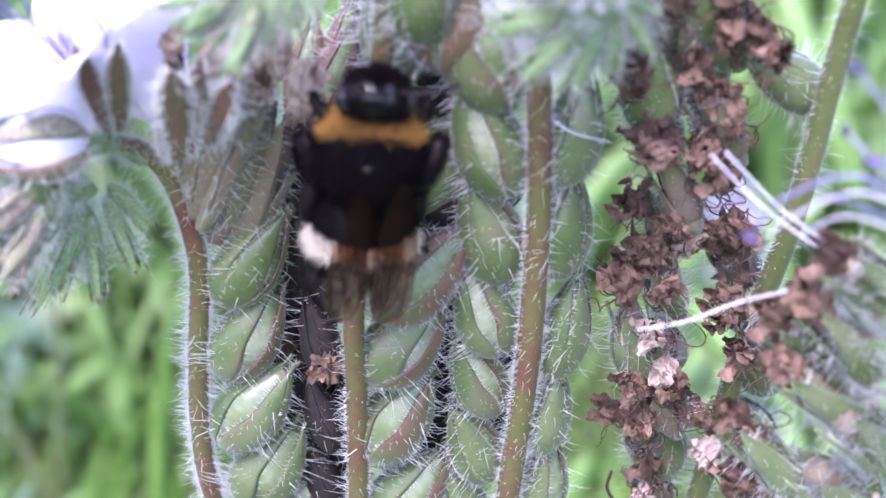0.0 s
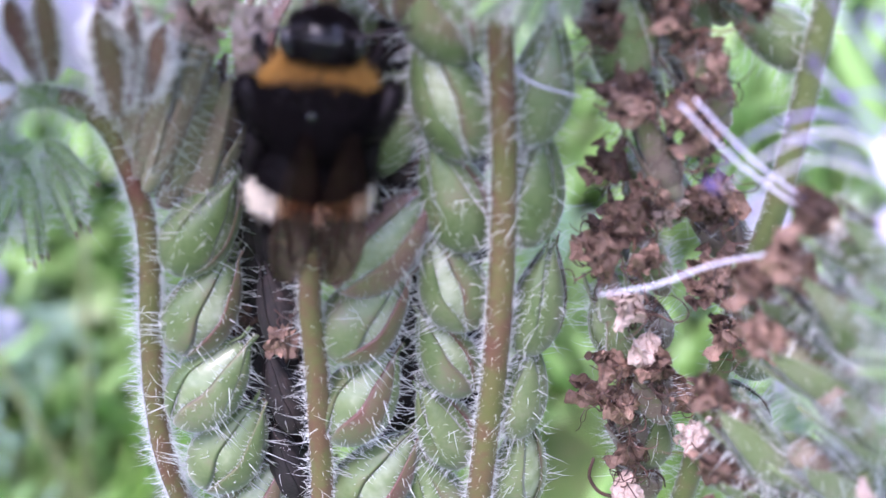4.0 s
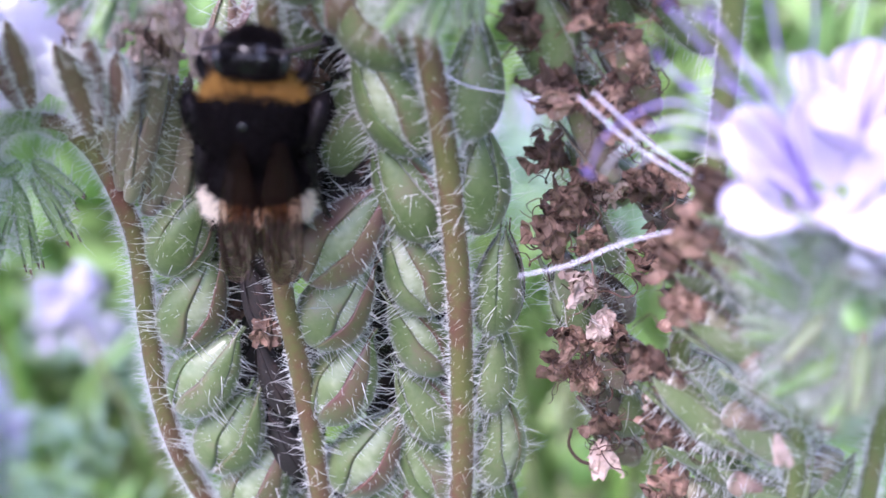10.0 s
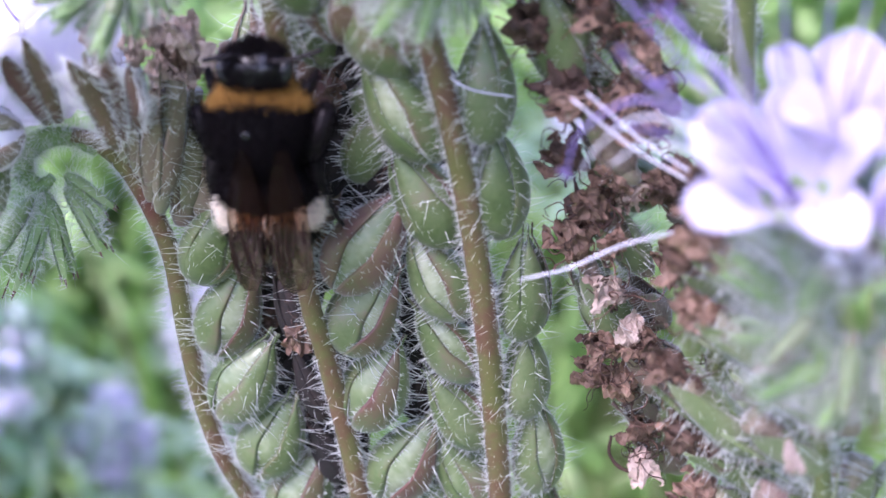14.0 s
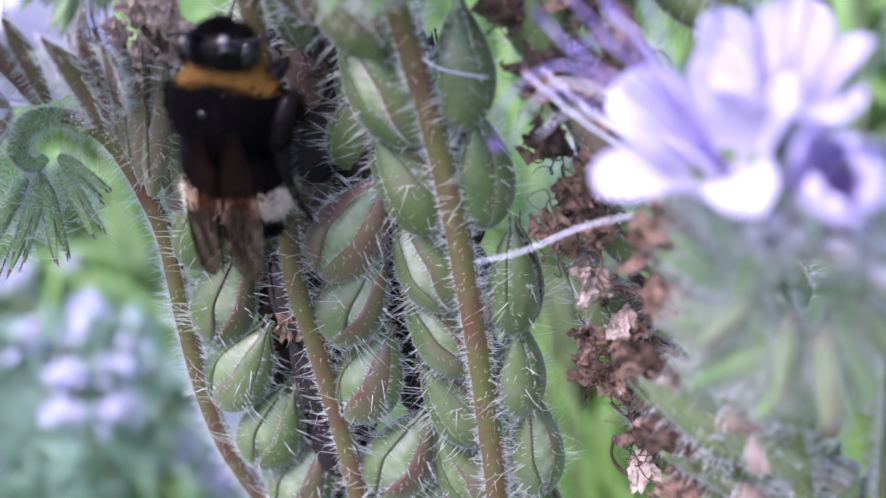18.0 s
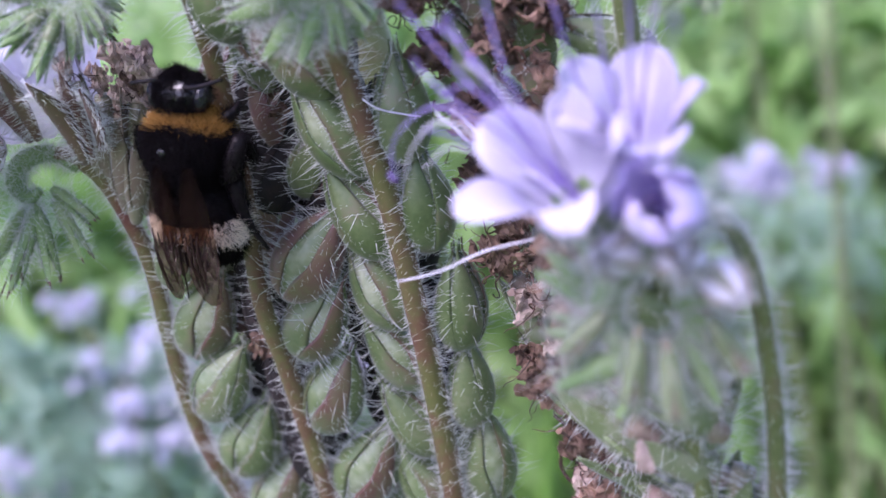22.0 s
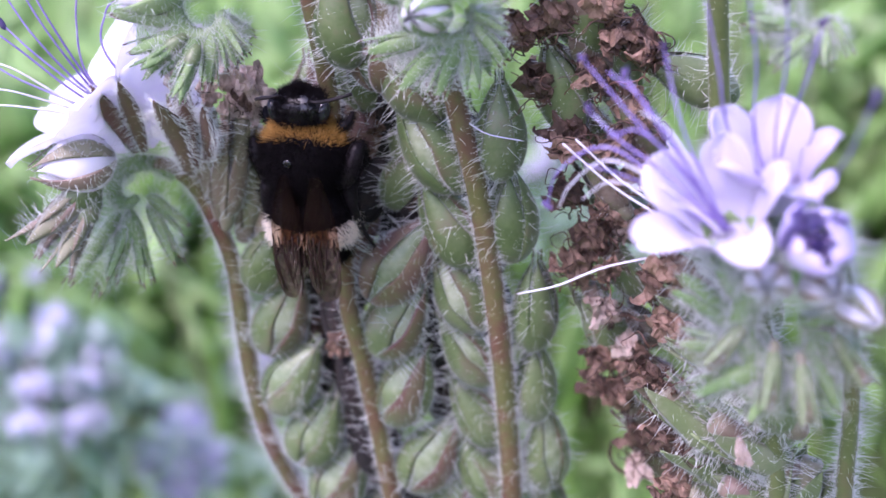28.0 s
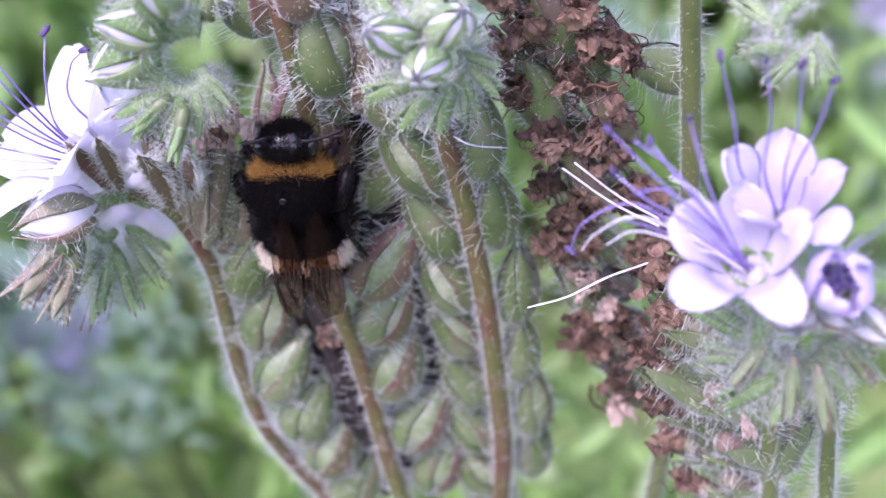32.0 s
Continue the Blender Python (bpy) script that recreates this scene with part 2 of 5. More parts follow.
def wing_film():
    """Thin smoky film: tinted see-through with a crinkled gloss."""
    m = bpy.data.materials.new("smoky_wing")
    m.use_nodes = True
    n, k = m.node_tree.nodes, m.node_tree.links
    b = n["Principled BSDF"]
    grain = n.new("ShaderNodeTexNoise")
    grain.inputs["Scale"].default_value, grain.inputs["Detail"].default_value = 700, 2
    co = n.new("ShaderNodeTexCoord")
    long_ = n.new("ShaderNodeVectorMath")
    long_.operation = "MULTIPLY"
    long_.inputs[1].default_value = (1.6, 1.0, 0.4)
    k.new(co.outputs["Object"], long_.inputs[0])
    k.new(long_.outputs[0], grain.inputs["Vector"])
    b.inputs["Base Color"].default_value = (0.085, 0.058, 0.052, 1)
    b.inputs["Roughness"].default_value = 0.14
    b.inputs["IOR"].default_value = 1.8
    bp = n.new("ShaderNodeBump")
    bp.inputs["Strength"].default_value, bp.inputs["Distance"].default_value = 0.8, 0.0005
    k.new(grain.outputs["Fac"], bp.inputs["Height"])
    k.new(bp.outputs["Normal"], b.inputs["Normal"])
    t = n.new("ShaderNodeBsdfTransparent")
    ramp = n.new("ShaderNodeValToRGB")
    ramp.color_ramp.elements[0].position, ramp.color_ramp.elements[1].position = 0.38, 0.66
    ramp.color_ramp.elements[0].color, ramp.color_ramp.elements[1].color = (0.7, 0.61, 0.55, 1), (0.93, 0.87, 0.81, 1)
    k.new(grain.outputs["Fac"], ramp.inputs["Fac"])
    k.new(ramp.outputs["Color"], t.inputs["Color"])
    ms = n.new("ShaderNodeMixShader")
    xyz = n.new("ShaderNodeSeparateXYZ")
    k.new(co.outputs["Object"], xyz.inputs[0])
    smoke = n.new("ShaderNodeMapRange")
    for key, val in (("From Min", 0.0044), ("From Max", 0.0062), ("To Min", 0.97), ("To Max", 0.64)):
        smoke.inputs[key].default_value = val
    k.new(xyz.outputs["Z"], smoke.inputs["Value"])
    k.new(smoke.outputs["Result"], ms.inputs["Fac"])
    k.new(b.outputs["BSDF"], ms.inputs[1])
    k.new(t.outputs["BSDF"], ms.inputs[2])
    k.new(ms.outputs["Shader"], n["Material Output"].inputs["Surface"])
    return m


WING = wing_film()
# the field behind
GROUND = surface("field_soil", [(0.0, (0.08, 0.15, 0.04)), (0.5, (0.16, 0.26, 0.075)), (1.0, (0.28, 0.31, 0.14))], 0.006, 9, 0.9, 0.4, vary=0.0)
LEAF = surface("field_leaf", [(0.0, (0.17, 0.32, 0.08)), (0.24, (0.26, 0.45, 0.125)), (0.46, (0.34, 0.55, 0.18)), (0.72, (0.45, 0.64, 0.27)), (0.93, (0.56, 0.64, 0.36)), (1.0, (0.68, 0.56, 0.42))],
               0.013, 4, 0.6, 0.2, see=0.5, vary=0.3, island=True)
FERN = surface("grey_green_leaf", [(0.0, (0.3, 0.48, 0.3)), (0.6, (0.46, 0.64, 0.49)), (1.0, (0.62, 0.77, 0.66))], 0.05, 5, 0.6, 0.2, see=0.45, vary=0.8, island=True)
FARPETAL = surface("far_lavender", [(0.0, (0.68, 0.65, 0.86)), (0.5, (0.8, 0.77, 0.92)), (1.0, (0.9, 0.89, 0.96))], 0.1, 5, 0.6, 0.1, see=0.3, vary=0.8, island=True)

GRASS = surface("grass_blade", [(0.0, (0.2, 0.4, 0.08)), (0.5, (0.36, 0.58, 0.15)), (0.85, (0.52, 0.7, 0.26)), (1.0, (0.62, 0.62, 0.3))], 0.02, 5, 0.5, 0.2, see=0.5, vary=0.5)

# ---- mesh tools; all plant sizes in millimetres ----
MM = 0.001
rng = np.random.default_rng(7)


class Geo:
    def __init__(self):
        self.v, self.f, self.n = [], [], 0

    def add(self, vf, m=None):
        v, f = vf
        v = np.asarray(v, float)
        if m is not None:
            a = np.array(m)
            v = v @ a[:3, :3].T + a[:3, 3]
        self.v.append(v)
        self.f.extend([tuple(i + self.n for i in q) for q in f])
        self.n += len(v)
        return self

    def all(self):
        return np.concatenate(self.v), self.f


def mesh(name, vf, material, smooth=True):
    v, f = vf.all() if isinstance(vf, Geo) else vf
    me = bpy.data.meshes.new(name)
    me.from_pydata((np.asarray(v) * MM).tolist(), [], [tuple(int(i) for i in q) for q in f])
    if smooth:
        me.polygons.foreach_set("use_smooth", [True] * len(me.polygons))
    me.materials.append(material)
    return me


def mm_pose(m):
    """A pose in millimetres (4 x 4 array, may scale) as a Matrix in metres."""
    out = Matrix([[float(x) for x in r] for r in np.array(m)])
    out.translation = out.translation * MM
    return out


def put(name, me, parent, m=None, label=""):
    """One part: an object on the mesh me under a thing or a part."""
    ob = new(name, me)
    ob.parent = parent
    if m is not None:
        ob.matrix_basis = mm_pose(m)
    return tagged(ob, label)


def part(name, vf, material, parent, label="", m=None, smooth=True):
    return put(name, mesh(name, vf, material, smooth), parent, m, label)


def thing(name, at, label, category, group="", kind=""):
    e = new(name)
    e.empty_display_size = 0.002
    e.location = Vector(at) * MM
    return tagged(e, label, category, group, kind)


def unit(v):
    v = np.asarray(v, float)
    return v / np.linalg.norm(v)


def stand(base, axis, face=(0, -1, 0), s=1.0, sx=1.0):
    """Pose with local z along axis and local -y towards face."""
    z = unit(axis)
    y = -np.asarray(face, float)
    y = unit(y - z * (y @ z))
    x = np.cross(y, z)
    m = np.eye(4)
    m[:3, 0], m[:3, 1], m[:3, 2], m[:3, 3] = x * s * sx, y * s * sx, z * s, base
    return m


def away(m, at):
    m = np.array(m, float)
    m[:3, 3] -= np.asarray(at, float)
    return m


def spin(a):
    c, s = math.cos(a), math.sin(a)
    return np.array([[c, -s, 0, 0], [s, c, 0, 0], [0, 0, 1, 0], [0, 0, 0, 1.0]])


def shift(x, y, z):
    m = np.eye(4)
    m[:3, 3] = (x, y, z)
    return m


def rings(nu, nv, close0=True, close1=True):
    f = [(i * nv + j, i * nv + (j + 1) % nv, (i + 1) * nv + (j + 1) % nv, (i + 1) * nv + j) for i in range(nu - 1) for j in range(nv)]
    if close0:
        f.append(tuple(range(nv - 1, -1, -1)))
    if close1:
        f.append(tuple((nu - 1) * nv + j for j in range(nv)))
    return f


def curve(pts, n):
    """n points on a smooth line through the control points."""
    p = np.asarray(pts, float)
    p = np.vstack([2 * p[0] - p[1], p, 2 * p[-1] - p[-2]])
    k = len(p) - 3
    out = []
    for u in np.linspace(0, k - 1e-9, n):
        i, t = int(u), u - int(u)
        a, b, c, d = p[i], p[i + 1], p[i + 2], p[i + 3]
        out.append(0.5 * (2 * b + (c - a) * t + (2 * a - 5 * b + 4 * c - d) * t * t + (3 * b - a - 3 * c + d) * t ** 3))
    return np.array(out)


def tube(pts, radii, sides=10, lumps=0.0):
    p = np.asarray(pts, float)
    n = len(p)
    r = np.interp(np.linspace(0, 1, n), np.linspace(0, 1, len(radii)), radii)
    t = np.gradient(p, axis=0)
    t /= np.linalg.norm(t, axis=1)[:, None]
    u = np.cross(t[0], (0.3, 1, 0.2))
    v = []
    for i in range(n):
        u = unit(u - t[i] * (u @ t[i]))
        w = np.cross(t[i], u)
        a = np.arange(sides) * 2 * np.pi / sides
        q = r[i] * (1 + lumps * rng.normal(size=sides))
        v.append(p[i] + (np.cos(a) * q)[:, None] * u + (np.sin(a) * q)[:, None] * w)
    return np.concatenate(v), rings(n, sides)


def ball(rx, ry, rz, nu=10, nv=14, rough=0.0):
    v = []
    for i in range(nu):
        a = np.pi - np.pi * (i + 0.02) / (nu - 1 + 0.04)
        for j in range(nv):
            b = 2 * np.pi * j / nv
            k = 1 + rough * rng.normal()
            v.append((rx * k * math.sin(a) * math.cos(b), ry * k * math.sin(a) * math.sin(b), rz * k * math.cos(a)))
    return np.array(v), rings(nu, nv)


def blade(length, width, prof, bend=0.0, cup=0.0, thick=0.12, nu=9, nv=4, wave=0.0, late=1.0):
    """A thin leaf-like solid from the origin along +z that bends towards -y; prof(u) is its breadth along the way."""
    v = []
    y = z = 0.0
    ph = rng.random() * 6.28
    for i in range(nu):
        u = i / (nu - 1)
        a = bend * u ** late
        if i:
            z += length / (nu - 1) * math.cos(a)
            y -= length / (nu - 1) * math.sin(a)
        w = max(width / 2 * prof(u), 0.02)
        ny, nz = -math.cos(a), -math.sin(a)
        side = [(-1 + 2 * j / nv, 1) for j in range(nv + 1)] + [(1 - 2 * j / nv, -1) for j in range(1, nv)]
        for s, d in side:
            o = cup * w * s * s + d * thick / 2 * (1 - 0.85 * s * s) * (1 - 0.5 * u) + wave * math.sin(7 * u + ph + 2.5 * s) * abs(s)
            v.append((s * w, y + ny * o, z + nz * o))
    return np.array(v), rings(nu, 2 * nv)


def lance(u):
    return (0.55 + 0.45 * math.sin(min(u / 0.45, 1) * 1.571)) * max(0.0, 1 - max(0.0, (u - 0.35) / 0.65) ** 1.7)


def spoon(u):
    return min(1.0, 0.36 + 1.15 * u) * math.sqrt(max(0.0, 1 - max(0.0, (u - 0.6) / 0.4) ** 2.6))


def sample(vf, n):
    v, f = vf.all() if isinstance(vf, Geo) else vf
    v = np.asarray(v, float)
    tri = np.array([(q[0], q[i], q[i + 1]) for q in f if len(q) < 5 for i in range(1, len(q) - 1)])
    a, b, c = v[tri[:, 0]], v[tri[:, 1]], v[tri[:, 2]]
    nn = np.cross(b - a, c - a)
    ar = np.linalg.norm(nn, axis=1) + 1e-12
    pick = rng.choice(len(tri), n, p=ar / ar.sum())
    r1, r2 = np.sqrt(rng.random(n))[:, None], rng.random(n)[:, None]
    p = a[pick] * (1 - r1) + b[pick] * r1 * (1 - r2) + c[pick] * r1 * r2
    return p, nn[pick] / ar[pick][:, None]


def hair(p, nrm, lo, hi, rad=0.022, lean=0.35, droop=(0, 0, 0), bent=0.12):
    """Tapered hairs with one knee on points p."""
    n = len(p)
    d = nrm + rng.normal(size=(n, 3)) * lean + np.asarray(droop)
    d /= np.linalg.norm(d, axis=1)[:, None]
    ln = (lo + (hi - lo) * rng.random(n) ** 1.5)[:, None]
    u = np.cross(d, rng.normal(size=(n, 3)))
    u /= np.linalg.norm(u, axis=1)[:, None] + 1e-9
    w = np.cross(d, u)
    mid = p + d * ln * 0.55
    tip = p + d * ln + rng.normal(size=(n, 3)) * ln * bent
    v = np.empty((n, 7, 3))
    for j in range(3):
        a = 2.0944 * j
        o = (math.cos(a) * u + math.sin(a) * w) * rad
        v[:, j], v[:, 3 + j] = p + o, mid + o * 0.7
    v[:, 6] = tip
    f = []
    for i in range(n):
        b = 7 * i
        f += [(b, b + 1, b + 4, b + 3), (b + 1, b + 2, b + 5, b + 4), (b + 2, b, b + 3, b + 5), (b + 3, b + 4, b + 6), (b + 4, b + 5, b + 6), (b + 5, b + 3, b + 6)]
    return v.reshape(-1, 3), f


def hairy(vf, n, lo, hi, rad=0.022, lean=0.35, droop=(0, 0, 0)):
    p, q = sample(vf, n)
    return hair(p, q, lo, hi, rad, lean, droop)

# ---- plant pieces, built once and shared ----
def pod_shape(s):
    return max(0.05, math.sin(math.pi * min(s, 0.97) ** 0.74)) ** 0.78


def pod_skin(a0, half, r, length, over, end=1.06, nu=12, nv=6, flat=0.85, curl=0.0, shape=None, tip=0.3, dip=0.0):
    """One sepal lying on the pod: centred at azimuth a0 (0 faces -y)."""
    v = []
    for i in range(nu):
        s = end * i / (nu - 1)
        h = half * (1.32 - 0.32 * min(1, s / 0.5) ** 2) * max(0.02, 1 - max(0, (s - tip) / (end - tip)) ** 2.2) * (1 - dip * math.exp(-((s - 0.58) / 0.19) ** 2))
        rad = r * (shape or pod_shape)(min(s, 0.97)) + over
        side = [(-1 + 2 * j / nv, 1) for j in range(nv + 1)] + [(1 - 2 * j / nv, -1) for j in range(1, nv)]
        for q, d in side:
            a = a0 + q * h
            k = rad + d * 0.05 * (1 - 0.6 * q * q) + curl * q * q * (0.3 + s)
            v.append((k * math.sin(a), -k * math.cos(a) * flat, length * s))
    return np.array(v), rings(nu, 2 * nv)


def sepal_mesh(vf, material, nv, left, right, all_=0.0):
    """A sepal flushed with purple towards one or both of its borders."""
    me = mesh("sepal", vf, material)
    at = me.attributes.new("flush", "FLOAT", "POINT")
    out = []
    for i in range(len(me.vertices)):
        row, j = divmod(i, 2 * nv)
        j = j if j <= nv else 2 * nv - j
        q, up = 2 * j / nv - 1, row / 19
        f = max(left * max(0, -q) ** 1.5, right * max(0, q) ** 1.5, all_)
        out.append(f * (0.25 + 0.75 * min(1, up / 0.4)))
    at.data.foreach_set("value", out)
    return me


def sparse(p, q, front=0.08, lim=-0.35):
    ok = ((q[:, 1] > lim) & (q[:, 1] < 0.6)) | (rng.random(len(q)) < front)
    return p[ok], q[ok]


POD_KINDS = []
for kind in range(6):
    r, length = 1.5, 6.1
    cap = Geo()
    v = []
    for i, s in enumerate(np.linspace(0, 0.95, 18)):
        for j in range(30):
            a = 2 * math.pi * j / 30
            k = r * (0.93 + 0.14 * math.exp(-((s - 0.55) / 0.22) ** 2)) * pod_shape(s)
            v.append((k * math.cos(a), k * math.sin(a) * 0.85, length * 0.97 * s))
    cap.add((np.array(v), rings(18, 30)))
    gap = (-0.25, 0.15, -0.45, 0.3, 1.1, 2.6)[kind]
    skins = []
    lens = (0.15, 0.27, 0.1, 0.22, 0.05, 0.05)[kind]
    for a0, half, over, dip in ((gap + 0.64 + lens, 0.5, 0.17, 0.2), (gap - 0.88, 0.74, 0.11, 0.14), (gap + 1.5, 0.78, 0.1, 0), (gap - 2.1, 0.7, 0.13, 0), (gap + 2.9, 0.72, 0.07, 0)):
        skins.append(pod_skin(a0 + 0.08 * rng.normal(), half * (0.95 + 0.1 * rng.random()), r, length * (0.99 + 0.03 * rng.random()), over, 1.03 + 0.1 * rng.random(), curl=-0.04, tip=0.5, nu=20, nv=10, dip=dip))
    g = Geo()
    for q in skins:
        g.add(q)
    edge, out_ = [], []
    for q in skins:
        w = q[0].reshape(20, 20, 3)
        for j, k in ((0, 1), (10, 9)):
            for i in range(60):
                t = 1.0 + 17.9 * rng.random()
                i0 = int(t)
                p = w[i0, j] * (1 - t + i0) + w[i0 + 1, j] * (t - i0)
                edge.append(p)
                out_.append(unit(unit(w[i0, j] - w[i0, k] + 1e-6) + 0.5 * unit((p[0], p[1], 0.3))))
    fringe = hair(np.array(edge), np.array(out_), 0.1, 0.4, 0.011, 0.3)
    p1, q1 = sparse(*sample(g, 1300), 0.2)
    p2, q2 = sparse(*sample(g, 470), 0.1)
    q2 = q2 * np.array((1.5, 0.7, 0.2))
    fuzz = Geo().add(fringe).add(hair(p1, q1, 0.12, 0.5, 0.013, 0.4)).add(hair(p2, q2, 0.7, 2.1, 0.022, 0.25))
    thin = Geo().add(hair(p2[:60], q2[:60], 0.6, 2.0, 0.019, 0.3)).add(hair(p1[:50], q1[:50], 0.15, 0.5, 0.012, 0.4))
    POD_KINDS.append(dict(
        capsule=mesh("capsule", cap, CAPSULE), husk=mesh("capsule", cap, POD_SHADE), fuzz=mesh("hairs", fuzz, HAIR), thin=mesh("hairs", thin, HAIR),
        skins={m_: [sepal_mesh(q, m_, 10, *{0: (1.0 if kind % 2 else 0.6, 0.2), 1: (0.0, 0.5 if kind == 1 else 0.2), 2: (0.3, 0.3)}.get(n, (0.2, 0.2))) for n, q in enumerate(skins)] for m_ in (POD, POD_BROWN, POD_SHADE)},
        flush=[sepal_mesh(q, POD, 10, *{0: (1.2, 0.5, 0.75), 1: (0.1, 0.4), 2: (0.5, 0.4)}.get(n, (0.4, 0.4))) for n, q in enumerate(skins)]))


def pod(parent, at, base, axis, face=(0, -1, 0), s=1.0, sx=1.0, brown=False, kind=None, label="", shut=False, flush=False):
    """A seed pod: pale capsule, four sepals round it, white hairs."""
    k = POD_KINDS[int(rng.integers(4)) + (2 if shut else 0) if kind is None else kind]
    face = np.asarray(face, float) + (0.25 * rng.normal(), 0, 0)
    top = put("seed_pod", k["husk" if brown is POD_SHADE else "capsule"], parent, away(stand(base, axis, face, s, sx * (0.92 + 0.14 * rng.random())), at), label)
    for me in k["flush"] if flush else k["skins"][brown if brown and brown is not True else POD_BROWN if brown else POD]:
        put("sepal", me, top)
    put("hairs", k["thin" if brown is POD_SHADE else "fuzz"], top)
    return top


def calyx_geo(n, length, width, spread, seed_turn, thick=0.22):
    out = []
    for i in range(n):
        b = blade(length * (0.9 + 0.2 * rng.random()), width, lance, spread * (0.5 + rng.random()), -0.25, thick, 9, 3, 0.03, 1.4)
        m = spin(seed_turn + 2 * math.pi * i / n) @ shift(0, -0.55, 0)
        g = Geo().add(b, m)
        out.append(g.all())
    return out


CALYX = []
for kind in range(3):
    pieces = calyx_geo(5, 5.6, 1.75, 0.16, 0.4 * kind)
    g = Geo()
    for q in pieces:
        g.add(q)
    fuzz = Geo().add(hair(*sparse(*sample(g, 1000), 0.3), 0.2, 0.6, 0.014, 0.4)).add(hair(*sparse(*sample(g, 520), 0.25), 0.7, 1.9, 0.02, 0.3))
    core = Geo().add(tube([(0, 0, -0.8), (0, 0, 0), (0, 0, 1.2), (0, 0, 2.6)], [0.35, 0.75, 0.9, 0.3], 10))
    CALYX.append(dict(core=mesh("receptacle", core, POD), fuzz=mesh("hairs", fuzz, HAIR),
                      skins={m_: [mesh("sepal", q, m_) for q in pieces] for m_ in (SEPAL, BUD)}))


def tube_shape(s):
    return min(1.0, 0.35 + (s / 0.2) ** 0.7 * 0.65) * (1 + 0.12 * s)


LONG = []
for kind in range(3):
    pieces = [pod_skin(1.5708 * i + 0.5 * kind, 0.74 + 0.1 * rng.random(), 0.8, 6.0 * (0.92 + 0.14 * rng.random()), 0.03 + 0.04 * (i % 2), 1.0, curl=0.1, shape=tube_shape, tip=0.25, flat=0.95) for i in range(4)]
    g = Geo()
    for q in pieces:
        g.add(q)
    core = tube(curve([(0, 0, -0.7), (0, 0, 0.1), (0, 0, 2.5), (0.05, 0.1, 5.4)], 12), [0.32, 0.5, 0.6, 0.62, 0.5], 10, 0.06)
    p1, q1 = sparse(*sample(g, 2200), 0.22)
    p2, q2 = sparse(*sample(g, 700), 0.16)
    few = mesh("hairs", Geo().add(hair(p1[:260], q1[:260], 0.15, 0.5, 0.012, 0.4)).add(hair(p2[:90], q2[:90], 0.5, 1.4, 0.016, 0.3)), HAIR)
    some = mesh("hairs", Geo().add(hair(p1[:480], q1[:480], 0.15, 0.5, 0.012, 0.4)).add(hair(p2[:190], q2[:190], 0.6, 1.7, 0.019, 0.3)), HAIR)
    LONG.append((few, some, mesh("tube", core, SEPAL), {m_: [mesh("sepal", z, m_) for z in pieces] for m_ in (SEPAL, DRYCALYX, GREYSEPAL)},
                 mesh("hairs", Geo().add(hair(p1, q1, 0.15, 0.5, 0.013, 0.4)).add(hair(p2, q2, 0.6, 1.7, 0.02, 0.3)), HAIR)))


def long_calyx(parent, at, base, tip, face=(0, -1, 0), sx=1.0, kind=0, skin=None, sparse_hair=False):
    """A calyx of four long dark sepals fringed with hair."""
    b, t = np.array(base, float), np.array(tip, float)
    s = np.linalg.norm(t - b) / 6.0
    few, some, core, skins_, fz = LONG[kind % 3]
    top = put("calyx", core, parent, away(stand(b, t - b, face, s, sx / s), at))
    for me in skins_[skin or SEPAL]:
        put("sepal", me, top)
    put("hairs", few if skin is DRYCALYX else some if sparse_hair or skin is GREYSEPAL else fz, top)
    return top


SPIKES = []
for kind in range(3):
    b = blade(6.0, 1.15, lambda u: 0.45 + 0.55 * math.sin(min(u / 0.55, 1) * 1.571) if u < 0.55 else max(0.0, 1 - ((u - 0.55) / 0.45) ** 1.8), 0.25 * (kind - 0.6), -0.3, 0.16, 14, 4, 0.04, 1.3)
    p1, q1 = sample(b, 1100)
    side = np.abs(q1[:, 0]) + 0.5 * (q1[:, 1] > 0) + 0.25 * rng.random(len(q1)) > 0.5
    SPIKES.append((mesh("sepal", b, DARKSEPAL), mesh("hairs", hair(p1[side], q1[side] + np.sign(p1[side][:, :1]) * (1.0, 0, 0), 0.2, 0.9, 0.012, 0.35), HAIR)))


def loose_sepal(parent, at, base, tip, face=(0, -1, 0), sx=1.0, kind=0):
    """One long narrow sepal fringed with white hair."""
    b, t = np.array(base, float), np.array(tip, float)
    s = np.linalg.norm(t - b) / 6.0
    me, fz = SPIKES[kind % 3]
    top = put("sepal", me, parent, away(stand(b, t - b, face, s, sx / s), at), "narrow dark red-brown sepal fringed with hairs")
    put("hairs", fz, top)
    return top


def calyx(parent, at, base, axis, face=(0, -1, 0), s=1.0, sx=1.0, green=False, kind=None):
    """A calyx of five narrow hairy sepals."""
    k = CALYX[int(rng.integers(3)) if kind is None else kind]
    top = put("calyx", k["core"], parent, away(stand(base, axis, face, s, sx), at))
    for me in k["skins"][BUD if green else SEPAL]:
        put("sepal", me, top)
    put("hairs", k["fuzz"], top)
    return top


